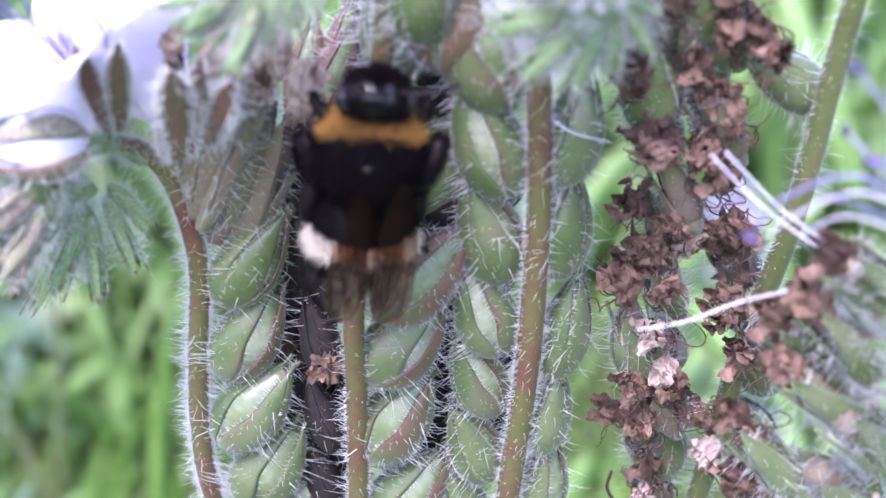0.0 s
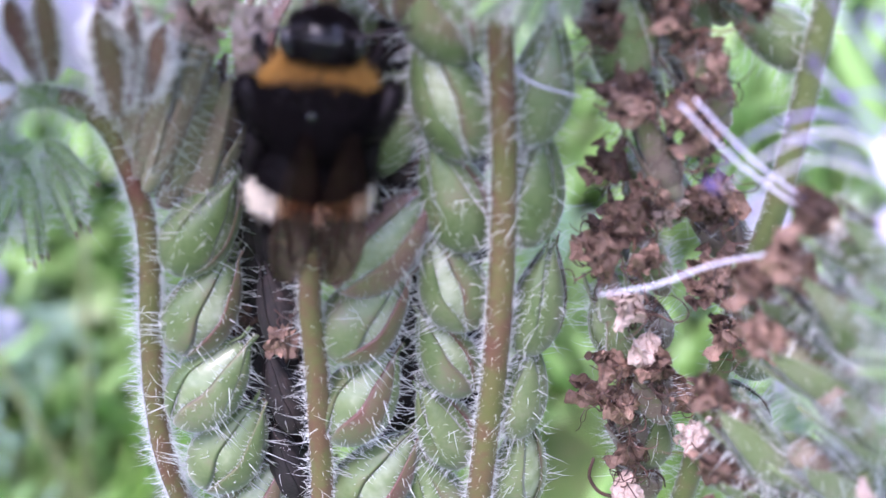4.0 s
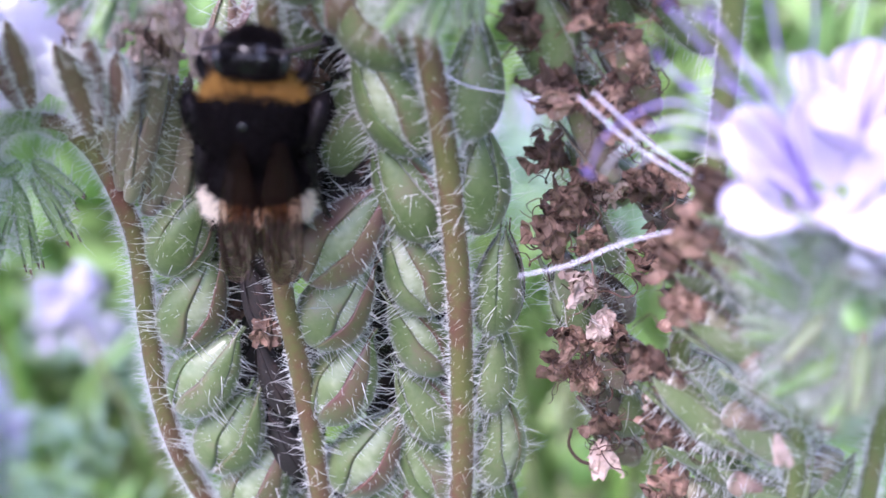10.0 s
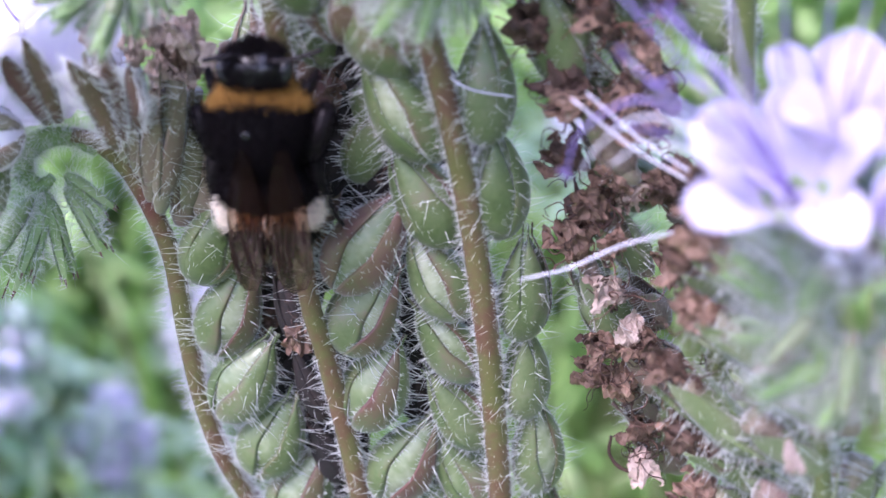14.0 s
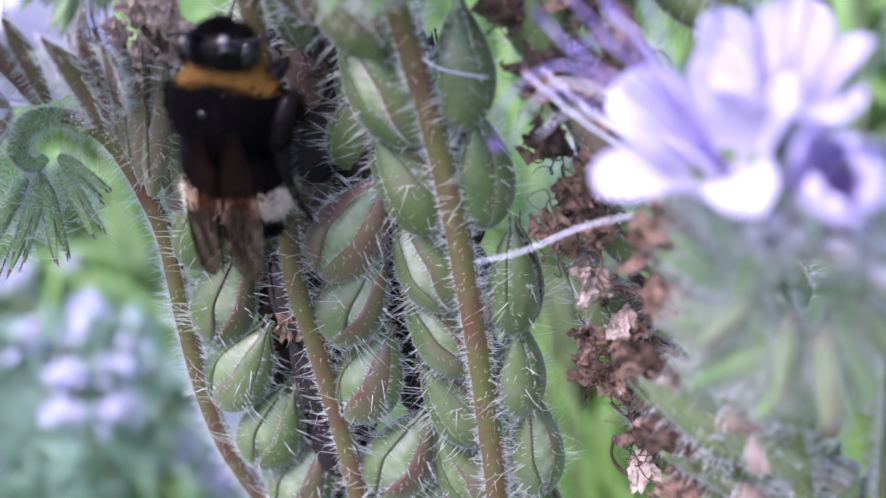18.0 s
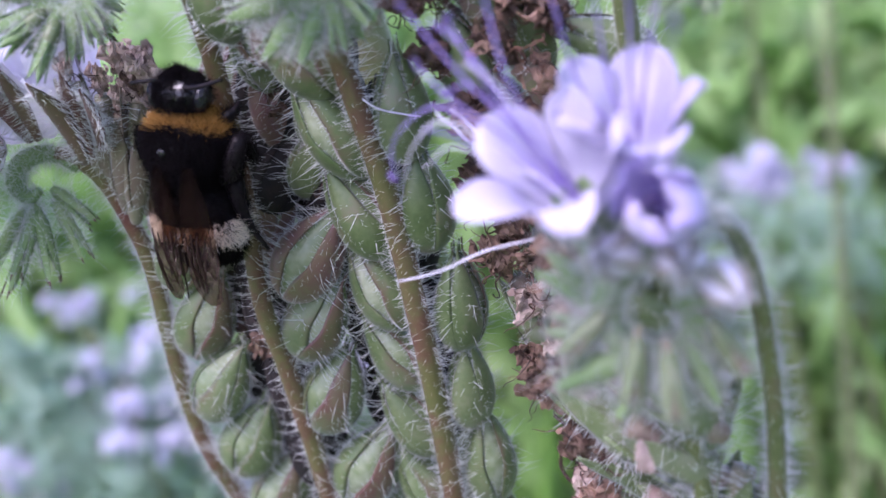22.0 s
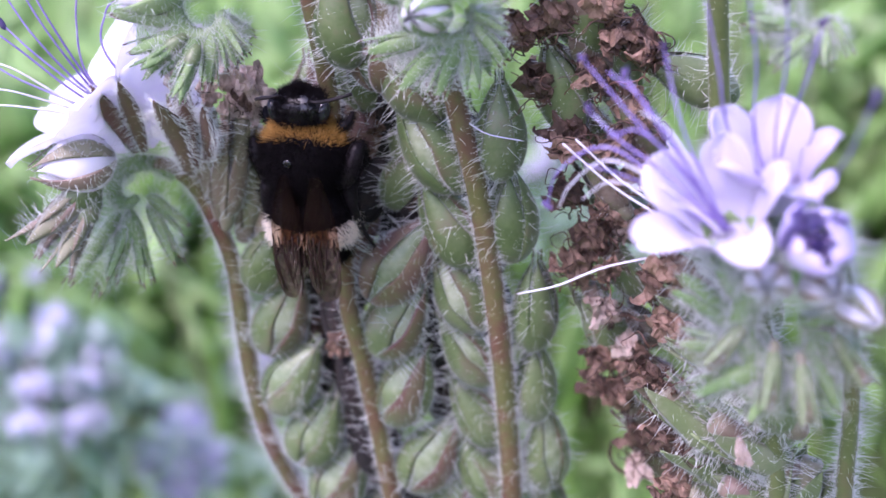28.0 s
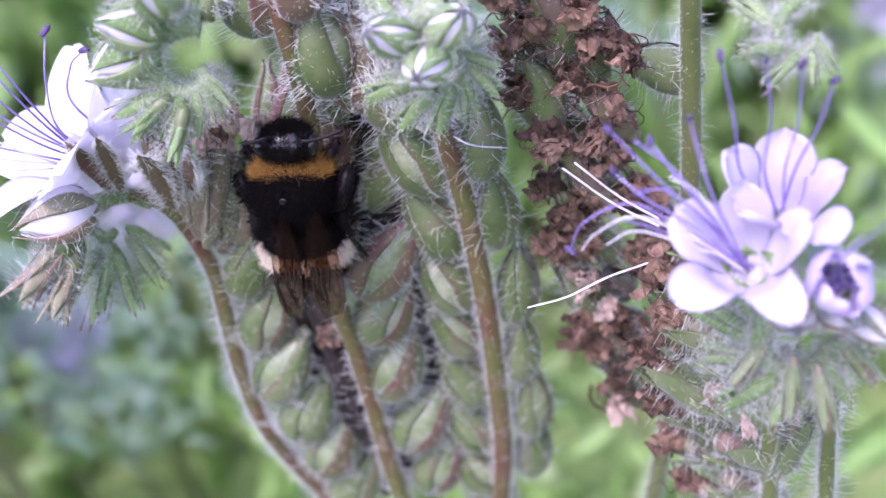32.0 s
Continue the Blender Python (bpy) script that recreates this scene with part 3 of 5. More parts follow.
# young buds of the coiled tips: stubby green sepals, closed, thick with hair
BUDS = []
for kind in range(3):
    g = Geo()
    dark = set()
    for i in range(4):
        q = pod_skin(1.5708 * i + 0.6 * kind, 0.82, 0.66, 4.6 * (0.9 + 0.16 * rng.random()), 0.02 + 0.03 * (i % 2), 1.0, shape=tube_shape, tip=0.2, curl=0.06)
        v = q[0]
        v[:, 1] -= 0.03 * v[:, 2] ** 2 * (1 if kind else 0.5)
        g.add((v, q[1]))
    v, f = g.all()
    me = mesh("bud", (v, f), BUD)
    me.materials.append(DARKSEPAL)
    for q in me.polygons:
        if q.center.z > 0.0041:
            q.material_index = 1
    p1, q1 = sparse(*sample(g, 420), 0.25)
    p2, q2 = sparse(*sample(g, 520), 0.3)
    BUDS.append((me, mesh("hairs", Geo().add(hair(p1, q1, 0.2, 0.7, 0.013, 0.5)).add(hair(p2, q2, 0.9, 2.2, 0.019, 0.45)), HAIR)))


def bud(parent, at, base, axis, face=(0, -1, 0), s=1.0, sx=1.0):
    b, h = BUDS[int(rng.integers(3))]
    top = put("bud", b, parent, away(stand(base, axis, face, s, sx), at))
    put("hairs", h, top)
    return top


# swollen bud that shows its petals
SWOLLEN = [mesh("petal", pod_skin(1.2566 * i, 0.86, 1.5, 4.7, 0.09 + 0.02 * (i % 2), 1.0), PETAL_WHITE_LIT) for i in range(5)]
skins = [pod_skin(1.2566 * i + 0.5, 0.3, 1.55, 5.2, 0.14, 1.0) for i in range(5)]
SWOLLEN_SEPALS = [mesh("sepal", q, SEPAL) for q in skins]
SWOLLEN_GREEN = [mesh("sepal", pod_skin(1.2566 * i + 0.5, 0.56, 1.55, 4.9, 0.16, 1.0), BUD) for i in range(5)]
g = Geo()
for q in skins:
    g.add(q)
SWOLLEN_FUZZ = mesh("hairs", Geo().add(hairy(g, 360, 0.3, 0.8, 0.015, 0.4)).add(hairy(g, 150, 0.9, 1.7, 0.019, 0.35)), HAIR)


def opening_bud(parent, at, base, axis, face=(0, -1, 0), s=1.0, sx=1.0, green=False):
    top = put("opening_bud", SWOLLEN[0], parent, away(stand(base, axis, face, s, sx), at), "lavender bud about to open between hairy sepals")
    for me in SWOLLEN[1:]:
        put("petal", me, top)
    for me in SWOLLEN_GREEN if green else SWOLLEN_SEPALS:
        put("sepal", me, top)
    put("hairs", SWOLLEN_FUZZ, top)
    return top


# withered corollas: crumpled brown petals with dry curled threads
def squiggle(length, bends, start=(0, 0, 0), way=(0, 0, 1), n=14):
    p, d = np.array(start, float), unit(way)
    pts = [p.copy()]
    turn = rng.normal(size=3)
    for i in range(n):
        turn = turn * 0.8 + rng.normal(size=3) * 0.7
        d = unit(d + np.cross(turn, d) * bends / n)
        p = p + d * length / n
        pts.append(p.copy())
    return np.array(pts)


def crumple(length, radius):
    """A shrivelled corolla: a folded funnel with a ragged curled lip, solid."""
    n, m, v = 18, 30, []
    ph = rng.random(6) * 6.28
    for inner in (0, 1):
        for i in range(n):
            u = (i if not inner else n - 1 - i) / (n - 1)
            for j in range(m):
                a = 2 * math.pi * j / m
                k = 1 + u * (0.38 * math.sin(5 * a + ph[0] + 1.5 * u) + 0.24 * math.sin(11 * a + ph[1] + 5 * u) + 0.16 * math.sin(3 * a + 13 * u + ph[2]))
                r = radius * (0.32 + 0.75 * math.sin(min(u / 0.75, 1) * 1.571) - 0.35 * max(0, u - 0.75) / 0.25 * (0.5 + 0.5 * math.sin(2 * a + ph[3]))) * k - (0.07 if inner else 0)
                z = length * u * (1 + 0.22 * u * math.sin(2 * a + ph[4])) + 0.25 * u * math.sin(7 * a + ph[5])
                v.append((r * math.cos(a), r * math.sin(a) * 0.8, z))
    v = np.array(v)
    v = v + 0.13 * np.sin(v[:, [1, 2, 0]] * 4.1 + rng.random(3) * 6) + 0.05 * np.sin(v[:, [2, 0, 1]] * 13 + rng.random(3) * 6) + 0.03 * rng.normal(size=v.shape)
    return v, rings(2 * n, m)


WILT = []
for kind in range(6):
    leaves, threads_ = [crumple(2.4 + 1.2 * rng.random(), 0.75 + 0.35 * rng.random())], []
    for i in range(4):
        b = blade(1.8 + 1.6 * rng.random(), 0.5 + 0.7 * rng.random(), spoon, rng.normal() * 1.6, rng.normal() * 1.3, 0.06, 16, 6, 0.3, 1.4)
        v = b[0]
        v = v + 0.2 * np.sin(v[:, [1, 2, 0]] * 3.6 + rng.random(3) * 6) + 0.09 * np.sin(v[:, [2, 0, 1]] * 11 + rng.random(3) * 6) + 0.035 * rng.normal(size=v.shape)
        leaves.append(Geo().add((v, b[1]), spin(rng.random() * 6.28) @ shift(0, -0.4 - 0.4 * rng.random(), 1.2) @ stand((0, 0, 0), (0.3 * rng.normal(), 0.3 * rng.normal(), 1))).all())
    for i in range(9):
        threads_.append(tube(squiggle(3 + 4.5 * rng.random(), 7.0, (0, 0, 0.8), (0.9 * rng.normal(), 0.9 * rng.normal(), 1), 22), [0.08, 0.06, 0.03], 5))
    WILT.append(([mesh("withered_petal", q, WITHER, False) for q in leaves], [mesh("dry_thread", q, DRY) for q in threads_], [mesh("pale_husk", q, TAN, False) for q in leaves]))


def wilt(parent, at, base, axis, face=(0, -1, 0), s=1.0, sx=1.0, pale=False, threads=True):
    """A crumpled brown flower with its dry threads."""
    p, t, h = WILT[int(rng.integers(6))]
    p = h if pale else p
    top = put("withered_corolla", p[0], parent, away(stand(base, axis, face, s, sx), at))
    for me in p[1:]:
        put("withered_petal", me, top)
    if threads:
        for me in t:
            put("dry_thread", me, top)
    return top


def stem(parent, at, pts, radii, material, hairs=700, lo=0.3, hi=1.3, n=46, label="", sides=14, rad=0.013):
    """A hairy stem along a smooth line."""
    c = curve(pts, n) - np.asarray(at, float)
    t = tube(c, radii, sides, 0.012)
    ob = part("stem", t, material, parent, label)
    p, q = sample(t, int(hairs * 5))
    side = ((q[:, 1] > -0.55) & (q[:, 1] < 0.6)) | (rng.random(len(q)) < 0.06)
    p, q = p[side], q[side]
    cut = int(len(p) * 0.8)
    short = hair(p[:cut], q[:cut], lo * 0.5, lo * 1.7, rad, 0.35)
    long_ = hair(p[cut:], q[cut:], lo, hi * 1.35, rad * 1.6, 0.25)
    part("hairs", Geo().add(short).add(long_), HAIR, ob)
    return ob


def coil(parent, at, centre, radius, start, sweep, buds, e1=(1, 0, 0), e2=(0, 0, 1), size=1.0, thick=0.55, out=0.0, extra=1100):
    """A rolled-up young tip: a spiral stem with hairy buds on its outside, smaller towards the middle."""
    e1, e2, centre = unit(e1), unit(e2), np.asarray(centre, float)
    e3 = unit(np.cross(e1, e2))
    pts, tans = [], []
    n = 40
    for i in range(n):
        u = i / (n - 1)
        a, r = start + sweep * u, radius * (1 - 0.72 * u)
        pts.append(centre + r * (math.cos(a) * e1 + math.sin(a) * e2))
    t = tube(np.array(pts) - np.asarray(at, float), [thick, thick * 0.8, thick * 0.4], 10, 0.02)
    s = part("coiled_tip", t, BUD, parent, "pale green coiled tip thick with white hairs")
    part("hairs", Geo().add(hairy(t, extra, 0.3, 1.1, 0.013, 0.5)), HAIR, s)
    for i in range(buds):
        u = (i + 0.3) / buds
        a, r = start + sweep * u, radius * (1 - 0.72 * u)
        d = math.cos(a) * e1 + math.sin(a) * e2
        tang = (-math.sin(a) * e1 + math.cos(a) * e2) * np.sign(sweep)
        for side in (-1, 1)[:2 if u > 0.35 else 1]:
            ax = d * 0.8 - tang * 0.4 + e3 * (0.35 * side + out) + 0.12 * rng.normal(size=3)
            bud(parent, at, centre + r * d + e3 * 0.35 * side, ax, -e3 + 0.3 * rng.normal(size=3), size * (1.0 - 0.55 * u) * (0.9 + 0.2 * rng.random()), 0.9)


def petal_sheet(turn, length, open_, flare, lobe_w, thick=0.1, nu=26, nv=12, ruffle=0.24):
    """One fifth of a bowl-shaped corolla: fused below, a rounded ruffled lobe above. turn 0 points to -y."""
    r, z, w0, v = 0.7, 0.0, 0.0, []
    ph = rng.random(4) * 6.28
    for i in range(nu):
        u = i / (nu - 1)
        phi = open_ * (1.35 - 0.9 * min(1, u / 0.4)) if u < 0.4 else open_ * 0.45 + (flare - open_ * 0.45) * ((u - 0.4) / 0.6) ** 1.3
        if i:
            r += length / (nu - 1) * math.sin(phi)
            z += length / (nu - 1) * math.cos(phi)
        if u <= 0.5:
            w = w0 = 0.66 * r
        else:
            k = (u - 0.5) / 0.5
            w = w0 * (1 + (lobe_w - 1) * math.sin(min(1, k * 1.7) * 1.571)) * max(0.03, 1 - k ** 4) ** 0.5
        side = [(-1 + 2 * j / nv, 1) for j in range(nv + 1)] + [(1 - 2 * j / nv, -1) for j in range(1, nv)]
        for q, d in side:
            a = turn + q * w / max(r, w * 0.75)
            fold = ruffle * max(0.0, u - 0.45) * 2 * (math.sin(3.1 * q + ph[0] + 2 * u) * 0.8 + math.sin(7 * q + 5 * u + ph[1]) * 0.3) + 0.05 * math.sin(9 * u + ph[2]) - 0.1 * math.exp(-(q / 0.12) ** 2) * (1 - u)
            o = fold + d * thick / 2 * (1 - 0.8 * q * q)
            rr, zz = r + o * math.cos(phi), z - o * math.sin(phi)
            v.append((rr * math.sin(a), -rr * math.cos(a), zz))
    return np.array(v), rings(nu, 2 * nv)


# open flower: a bowl of five rounded petals, sepals, long filaments with anthers
def flower(parent, at, base, axis, face, s=1.0, flare=1.1, material=None, filaments=(), sepals=True, length=7.2, open_=0.75, lobe_w=1.05, turn=0.0, label=""):
    material = material or PETAL
    m = away(stand(base, axis, face, s), at)
    cup_ = Geo().add(tube([(0, 0, -0.6), (0, 0, -0.2), (0, 0, 0.1), (0, 0, 0.3)], [0.4, 0.7, 0.78, 0.6], 16))
    top = part("corolla", cup_, material, parent, label, m)
    for i in range(5):
        fl = flare[i] if isinstance(flare, tuple) else flare * (0.85 + 0.3 * rng.random())
        ln = length[i] if isinstance(length, tuple) else length * (0.95 + 0.1 * rng.random())
        part("petal", petal_sheet(1.2566 * i + turn, ln, open_, fl, (lobe_w[i] if isinstance(lobe_w, tuple) else lobe_w) * (0.95 + 0.1 * rng.random())), material, top)
    if sepals:
        k = CALYX[1]
        for me in k["skins"][BUD]:
            put("sepal", me, top, shift(0, 0, -1.5) @ np.diag((1.5, 1.5, 0.45, 1.0)))
        put("hairs", k["fuzz"], top, shift(0, 0, -1.6) @ np.diag((1.5, 1.5, 0.42, 1.0)))
    inv = np.linalg.inv(stand(base, axis, face, s))
    for pts, kind in filaments:
        q = [np.array((0.25 * rng.normal(), 0.25 * rng.normal(), 0.8))] + [(inv @ np.array((*p, 1.0)))[:3] for p in pts]
        c = curve(q, 24)
        part("filament", tube(c, [0.085, 0.07, 0.05], 7), FILAMENT if kind != "white" else PALE, top)
        if kind == "anther":
            part("anther", ball(0.2, 0.2, 0.42, 7, 9, 0.06), ANTHER, top, "dark violet anther", stand(c[-1], unit(c[-1] - c[-3]) + 0.8 * rng.normal(size=3)))
    return top

# ---- ground and field behind ----
def field_xyz(az, el, dist):
    a, e = radians(az), radians(el)
    return np.array((12 + 1000 * dist * math.sin(a) * math.cos(e), -74 + 1000 * dist * math.cos(a) * math.cos(e), 25 + 1000 * dist * math.sin(e)))


GZ = -430.0
g = Geo()
xs = np.concatenate([-np.geomspace(2e6, 400, 16), np.linspace(-300, 300, 9), np.geomspace(400, 2e6, 16)])
v = np.array([(x, y, GZ + (rng.normal() * 12 if abs(x) < 3000 and abs(y) < 3000 else 0)) for y in xs for x in xs])
k = len(xs)
g.add((v, [(i * k + j, i * k + j + 1, (i + 1) * k + j + 1, (i + 1) * k + j) for i in range(k - 1) for j in range(k - 1)]))
ground = tagged(new("ground", mesh("ground", g, GROUND)), "grassy soil of a flowering field", "ground", kind="structure")

# undergrowth: clumps of small leaflets and grass blades, joined
g = Geo()
base_leaf = [blade(1.0, 0.13, lance, b, -0.2, 0.01, 5, 2) for b in (0.3, 0.8, 1.3)]
round_leaf = [blade(1.0, 0.42, lance, b, -0.2, 0.015, 4, 2) for b in (0.4, 0.9)]
for i in range(2300):
    front = i < 1400
    d = 950 + (4200 if front else 3200) * rng.random() ** 2.0
    az = radians(-62 + 112 * rng.random()) if front else radians(50 + 248 * rng.random())
    c = np.array((12 + d * math.sin(az), -74 + d * math.cos(az), 0))
    top = -110 - 0.03 * d - 120 * rng.random()
    c[2] = GZ + (top - GZ) * rng.random() ** 0.5
    size = 45 + 50 * rng.random() + 0.035 * d
    for j in range(22 if front else 8):
        q = c + rng.normal(size=3) * size * (0.6, 0.6, 0.5)
        ln = (34 + 52 * rng.random()) * (0.8 + 0.25 * d / 1000)
        g.add(round_leaf[j % 2], stand(q, rng.normal(size=3) + (0, 0, 0.4), rng.normal(size=3), ln))
for i in range(300):
    d = 900 * math.sqrt(rng.random())
    az = 6.283 * rng.random()
    c = np.array((12 + d * math.sin(az), 40 + d * math.cos(az), GZ + 30 + 130 * rng.random()))
    for j in range(16):
        q = c + rng.normal(size=3) * (45, 45, 25)
        g.add(round_leaf[j % 2], stand(q, rng.normal(size=3) + (0, 0, 0.4), rng.normal(size=3), 20 + 30 * rng.random()))
for i in range(3600):
    d = 700 + 4500 * rng.random() ** 2.0
    az = radians(360 * rng.random())
    ln = (120 + 160 * rng.random()) * (0.6 + 0.2 * d / 1000)
    z = GZ + max(0.0, (-60 - GZ) * rng.random() - ln * 0.7)
    g.add(base_leaf[i % 3], stand((12 + d * math.sin(az), -74 + d * math.cos(az), z), (0.4 * rng.normal(), 0.4 * rng.normal(), 1), rng.normal(size=3), ln))
tagged(new("undergrowth", mesh("undergrowth", g, LEAF)), "blurred green grass and leaves of the field", "grass", kind="stuff")


def far_plant(at, size, label, leafy):
    """A flowering plant of the field: stem, feathery leaves, lavender head."""
    t = thing("flowering_plant", (at[0], at[1], GZ), label, "plant", "lavender-flowered plants in the field")
    h = at[2] - GZ
    part("stem", tube(curve([(8, 6, 0), (5, 3, h * 0.5), (0, 0, h)], 10), [3.5, 2.6, 1.8], 7), STEM_GREEN, t)
    g = Geo()
    for j in range(8 if leafy else 12):
        c = rng.normal(size=3) * size * ((0.4, 0.3, 0.24) if leafy else (0.2, 0.2, 0.2)) + np.array((0, 0, h))
        for i in range(16 if leafy else 26):
            d = unit(rng.normal(size=3) + np.array((0, 0, 0.5)))
            g.add(blade(size * 0.16, size * 0.12, spoon, 0.6, -0.2, 0.3, 5, 2), stand(d * size * 0.16 * rng.random() ** 0.5 + c, d, rng.normal(size=3)))
    part("flower_head", g, FARPETAL, t)
    g = Geo()
    for i in range(26):
        d = unit(rng.normal(size=3) + np.array((0, 0, -0.4)))
        g.add(blade(size * 0.42, size * 0.07, lance, 0.7, 0, 0.5, 5, 2), stand(np.array((0, 0, h - size * 0.25)), d, rng.normal(size=3)))
    tagged(part("bud_tuft", g, FERN, t), kind="stuff")
    g = Geo()
    for j in range(3):
        a, hh = rng.random() * 6.28, h * (0.78 + 0.16 * rng.random())
        c = np.array((math.cos(a) * 38, math.sin(a) * 38, hh))
        for i in range(60):
            q = c + rng.normal(size=3) * (18, 18, 9)
            g.add(blade(14 + 10 * rng.random(), 3.2, lance, 0.5, 0, 0.4, 4, 2), stand(q, rng.normal(size=3) + (0, 0, 0.5), rng.normal(size=3)))
    tagged(part("foliage", g, FERN, t), kind="stuff")
    return t


for az, el, dist, size in ((-24.2, -24.3, 0.62, 40), (-18.8, -20.6, 0.75, 40), (-30.4, -17.9, 0.56, 30), (-30.0, -20.9, 0.54, 27), (-31.4, -14.0, 0.6, 17), (-35.6, -21.3, 0.55, 24),
                           (1.8, -14.6, 0.64, 25), (5.0, -14.9, 0.66, 19), (-3.2, -13.2, 0.8, 26), (20.2, -20.0, 0.8, 40), (21.4, -26.4, 0.7, 30)):
    far_plant(field_xyz(az, el, dist), size * 1.25, "lavender-flowered plant with feathery leaves standing in the field", az < -28)
# feathery leaves of the nearest of them
for az, el, dist in ((-33.6, -17.2, 0.6), (-31.8, -18.6, 0.58), (-34.6, -19.4, 0.58), (-28.6, -19.2, 0.58)):
    p = field_xyz(az, el, dist)
    t = thing("fern_leaf", (p[0], p[1], GZ), "grey-green feathery leaf on a thin stalk in the field", "leaf", "feathery leaves")
    h = p[2] - GZ
    part("stalk", tube(curve([(20, 10, 0), (14, 6, h * 0.6), (0, 0, h)], 10), [2.0, 1.6, 1.0], 6), STEM_GREEN, t)
    g = Geo()
    tip = unit((0.9 * rng.normal(), -0.3, 0.4))
    for j in range(12):
        c = np.array((0, 0, h)) + tip * (j - 6) * 5.5
        for side in (-1, 1):
            d = unit(np.cross(tip, (0, 1, 0.3)) * side + 0.5 * tip)
            for q in range(8):
                g.add(blade(17 - abs(j - 6), 4.5, lance, 0.5, 0, 0.4, 4, 2), stand(c + d * q * 2.6, d + 0.5 * rng.normal(size=3), rng.normal(size=3)))
    tagged(part("feathered_blade", g, FERN, t), kind="stuff")


def tall_grass(az, dist, el, lean, width, blades):
    """A tuft of broad grass blades rooted in the soil."""
    p = field_xyz(az, el, dist)
    h = p[2] - GZ
    t = thing("tall_grass", (p[0], p[1], GZ), "green grass tuft with long broad blades in the field", "grass", "grass tufts")
    part("stalk", tube(curve([(0, 0, 0), (lean * 0.3, 0, h * 0.45), (lean, 0, h * 1.02)], 14), [3.0, 2.4, 1.6], 7), STEM_GREEN, t)
    for j in range(blades):
        ln = h * (0.75 + 0.3 * rng.random())
        part("leaf", blade(ln, width * (0.8 + 0.5 * rng.random()), lance, 0.5 + 0.6 * rng.random(), -0.3, 0.8, 12, 3, 0.0, 2.2), GRASS, t,
             m=stand((8 * rng.normal(), 8 * rng.normal(), 0), (lean / h + 0.14 * rng.normal(), 0.1 * rng.normal(), 1), (rng.normal(), -0.6, 0)))


for az, dist, el, lean, width, blades in ((-12.6, 0.55, -22, -60, 18, 4), (-10.4, 0.6, -20, 40, 16, 4), (-7.6, 0.5, -21, 15, 20, 4), (-5.6, 0.62, -19, -20, 18, 4), (-16.5, 0.6, -18, 30, 14, 3),
                                          (-21.5, 0.65, -15, -20, 10, 3), (-27, 0.75, -10, 10, 11, 3), (-37, 0.6, -12, 25, 13, 2), (13.5, 0.6, -18, 10, 16, 3), (15.2, 0.7, -24, -30, 15, 3),
                                          (3.9, 0.5, -6, 20, 8, 1), (1.0, 0.75, -4, 15, 8, 2), (5.5, 0.8, -8, -15, 10, 2), (7.5, 0.65, -6, 20, 9, 2), (-3, 0.9, -6, -30, 9, 2), (-9, 0.7, -12, 40, 10, 2)):
    tall_grass(az, dist, el, lean, width, blades)

# ---- the main stalk that carries the spikes ----
stalk = thing("plant_stalk", (0, 40, GZ), "ribbed green stalk of the flowering plant", "plant stalk")
part("stem", tube(curve([(0, 0, 0), (4, -8, 250), (2, -20, 440), (-2, -26, 508)], 20), [4.5, 3.6, 2.6, 2.0], 12), STEM_GREEN, stalk)
JOIN = (-2, 14, -52)

# ---- spike with the drooping young tip ----
A0 = (-12, 7, -23)
a = thing("flower_spike", A0, "arching hairy flower spike with green seed pods and a white-lilac flower", "flower spike", "flower spikes")
stem(a, A0, [JOIN, (-9, 10, -34), (-12, 7, -23), (-12.9, 4.6, -16.5), (-12.9, 3.2, -11), (-12.3, 2.0, -5), (-11.5, 0.8, 0.5), (-11.5, -0.3, 4.2), (-12.2, -1.2, 7.8),
             (-13.4, -2, 9.9), (-14.6, -2.4, 10.6)], [0.9, 0.75, 0.72, 0.7, 0.62, 0.55, 0.5], STEM, 4600, 0.35, 1.25, 90)
for c, brown, s in (((-8.5, 0.6, 1.2), False, 1.05), ((-9.1, 2.0, -4.4), False, 1.12), ((-9.4, 2.3, -9.8), False, 1.12), ((-8.8, 3.6, -15.2), False, 1.1),
                    ((-8.0, 5.0, -20.5), False, 1.1), ((-7.4, 6.5, -26), False, 1.1)):
    ax = unit((0.8 + 0.12 * rng.normal(), -0.15, 1))
    pod(a, A0, np.array(c) - ax * 3.0 * s, ax, (0.25, -1, 0), s * 1.16, 1.14, brown, flush=rng.random() < 0.4)
    # Filler pods behind the row; the gap's shade is in their colour.
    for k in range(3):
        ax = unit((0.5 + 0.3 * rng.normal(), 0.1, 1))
        pod(a, A0, np.array(c) + (1.9 + 0.8 * k, 2.4 + 0.5 * k, 1.2 - 1.6 * k) - ax * 3.0, ax, (0.6 * rng.normal(), -1, 0), 1.2, 0.85, POD_SHADE, shut=True)
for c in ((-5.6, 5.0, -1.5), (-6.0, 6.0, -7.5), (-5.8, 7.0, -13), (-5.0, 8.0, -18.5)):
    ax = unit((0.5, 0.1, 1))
    pod(a, A0, np.array(c) - ax * 2.4, ax, (0.6, -1, 0), 1.15, 0.95, POD_SHADE, shut=True)
    wilt(a, A0, np.array(c) + ax * 2.2, ax, s=0.7, threads=False)
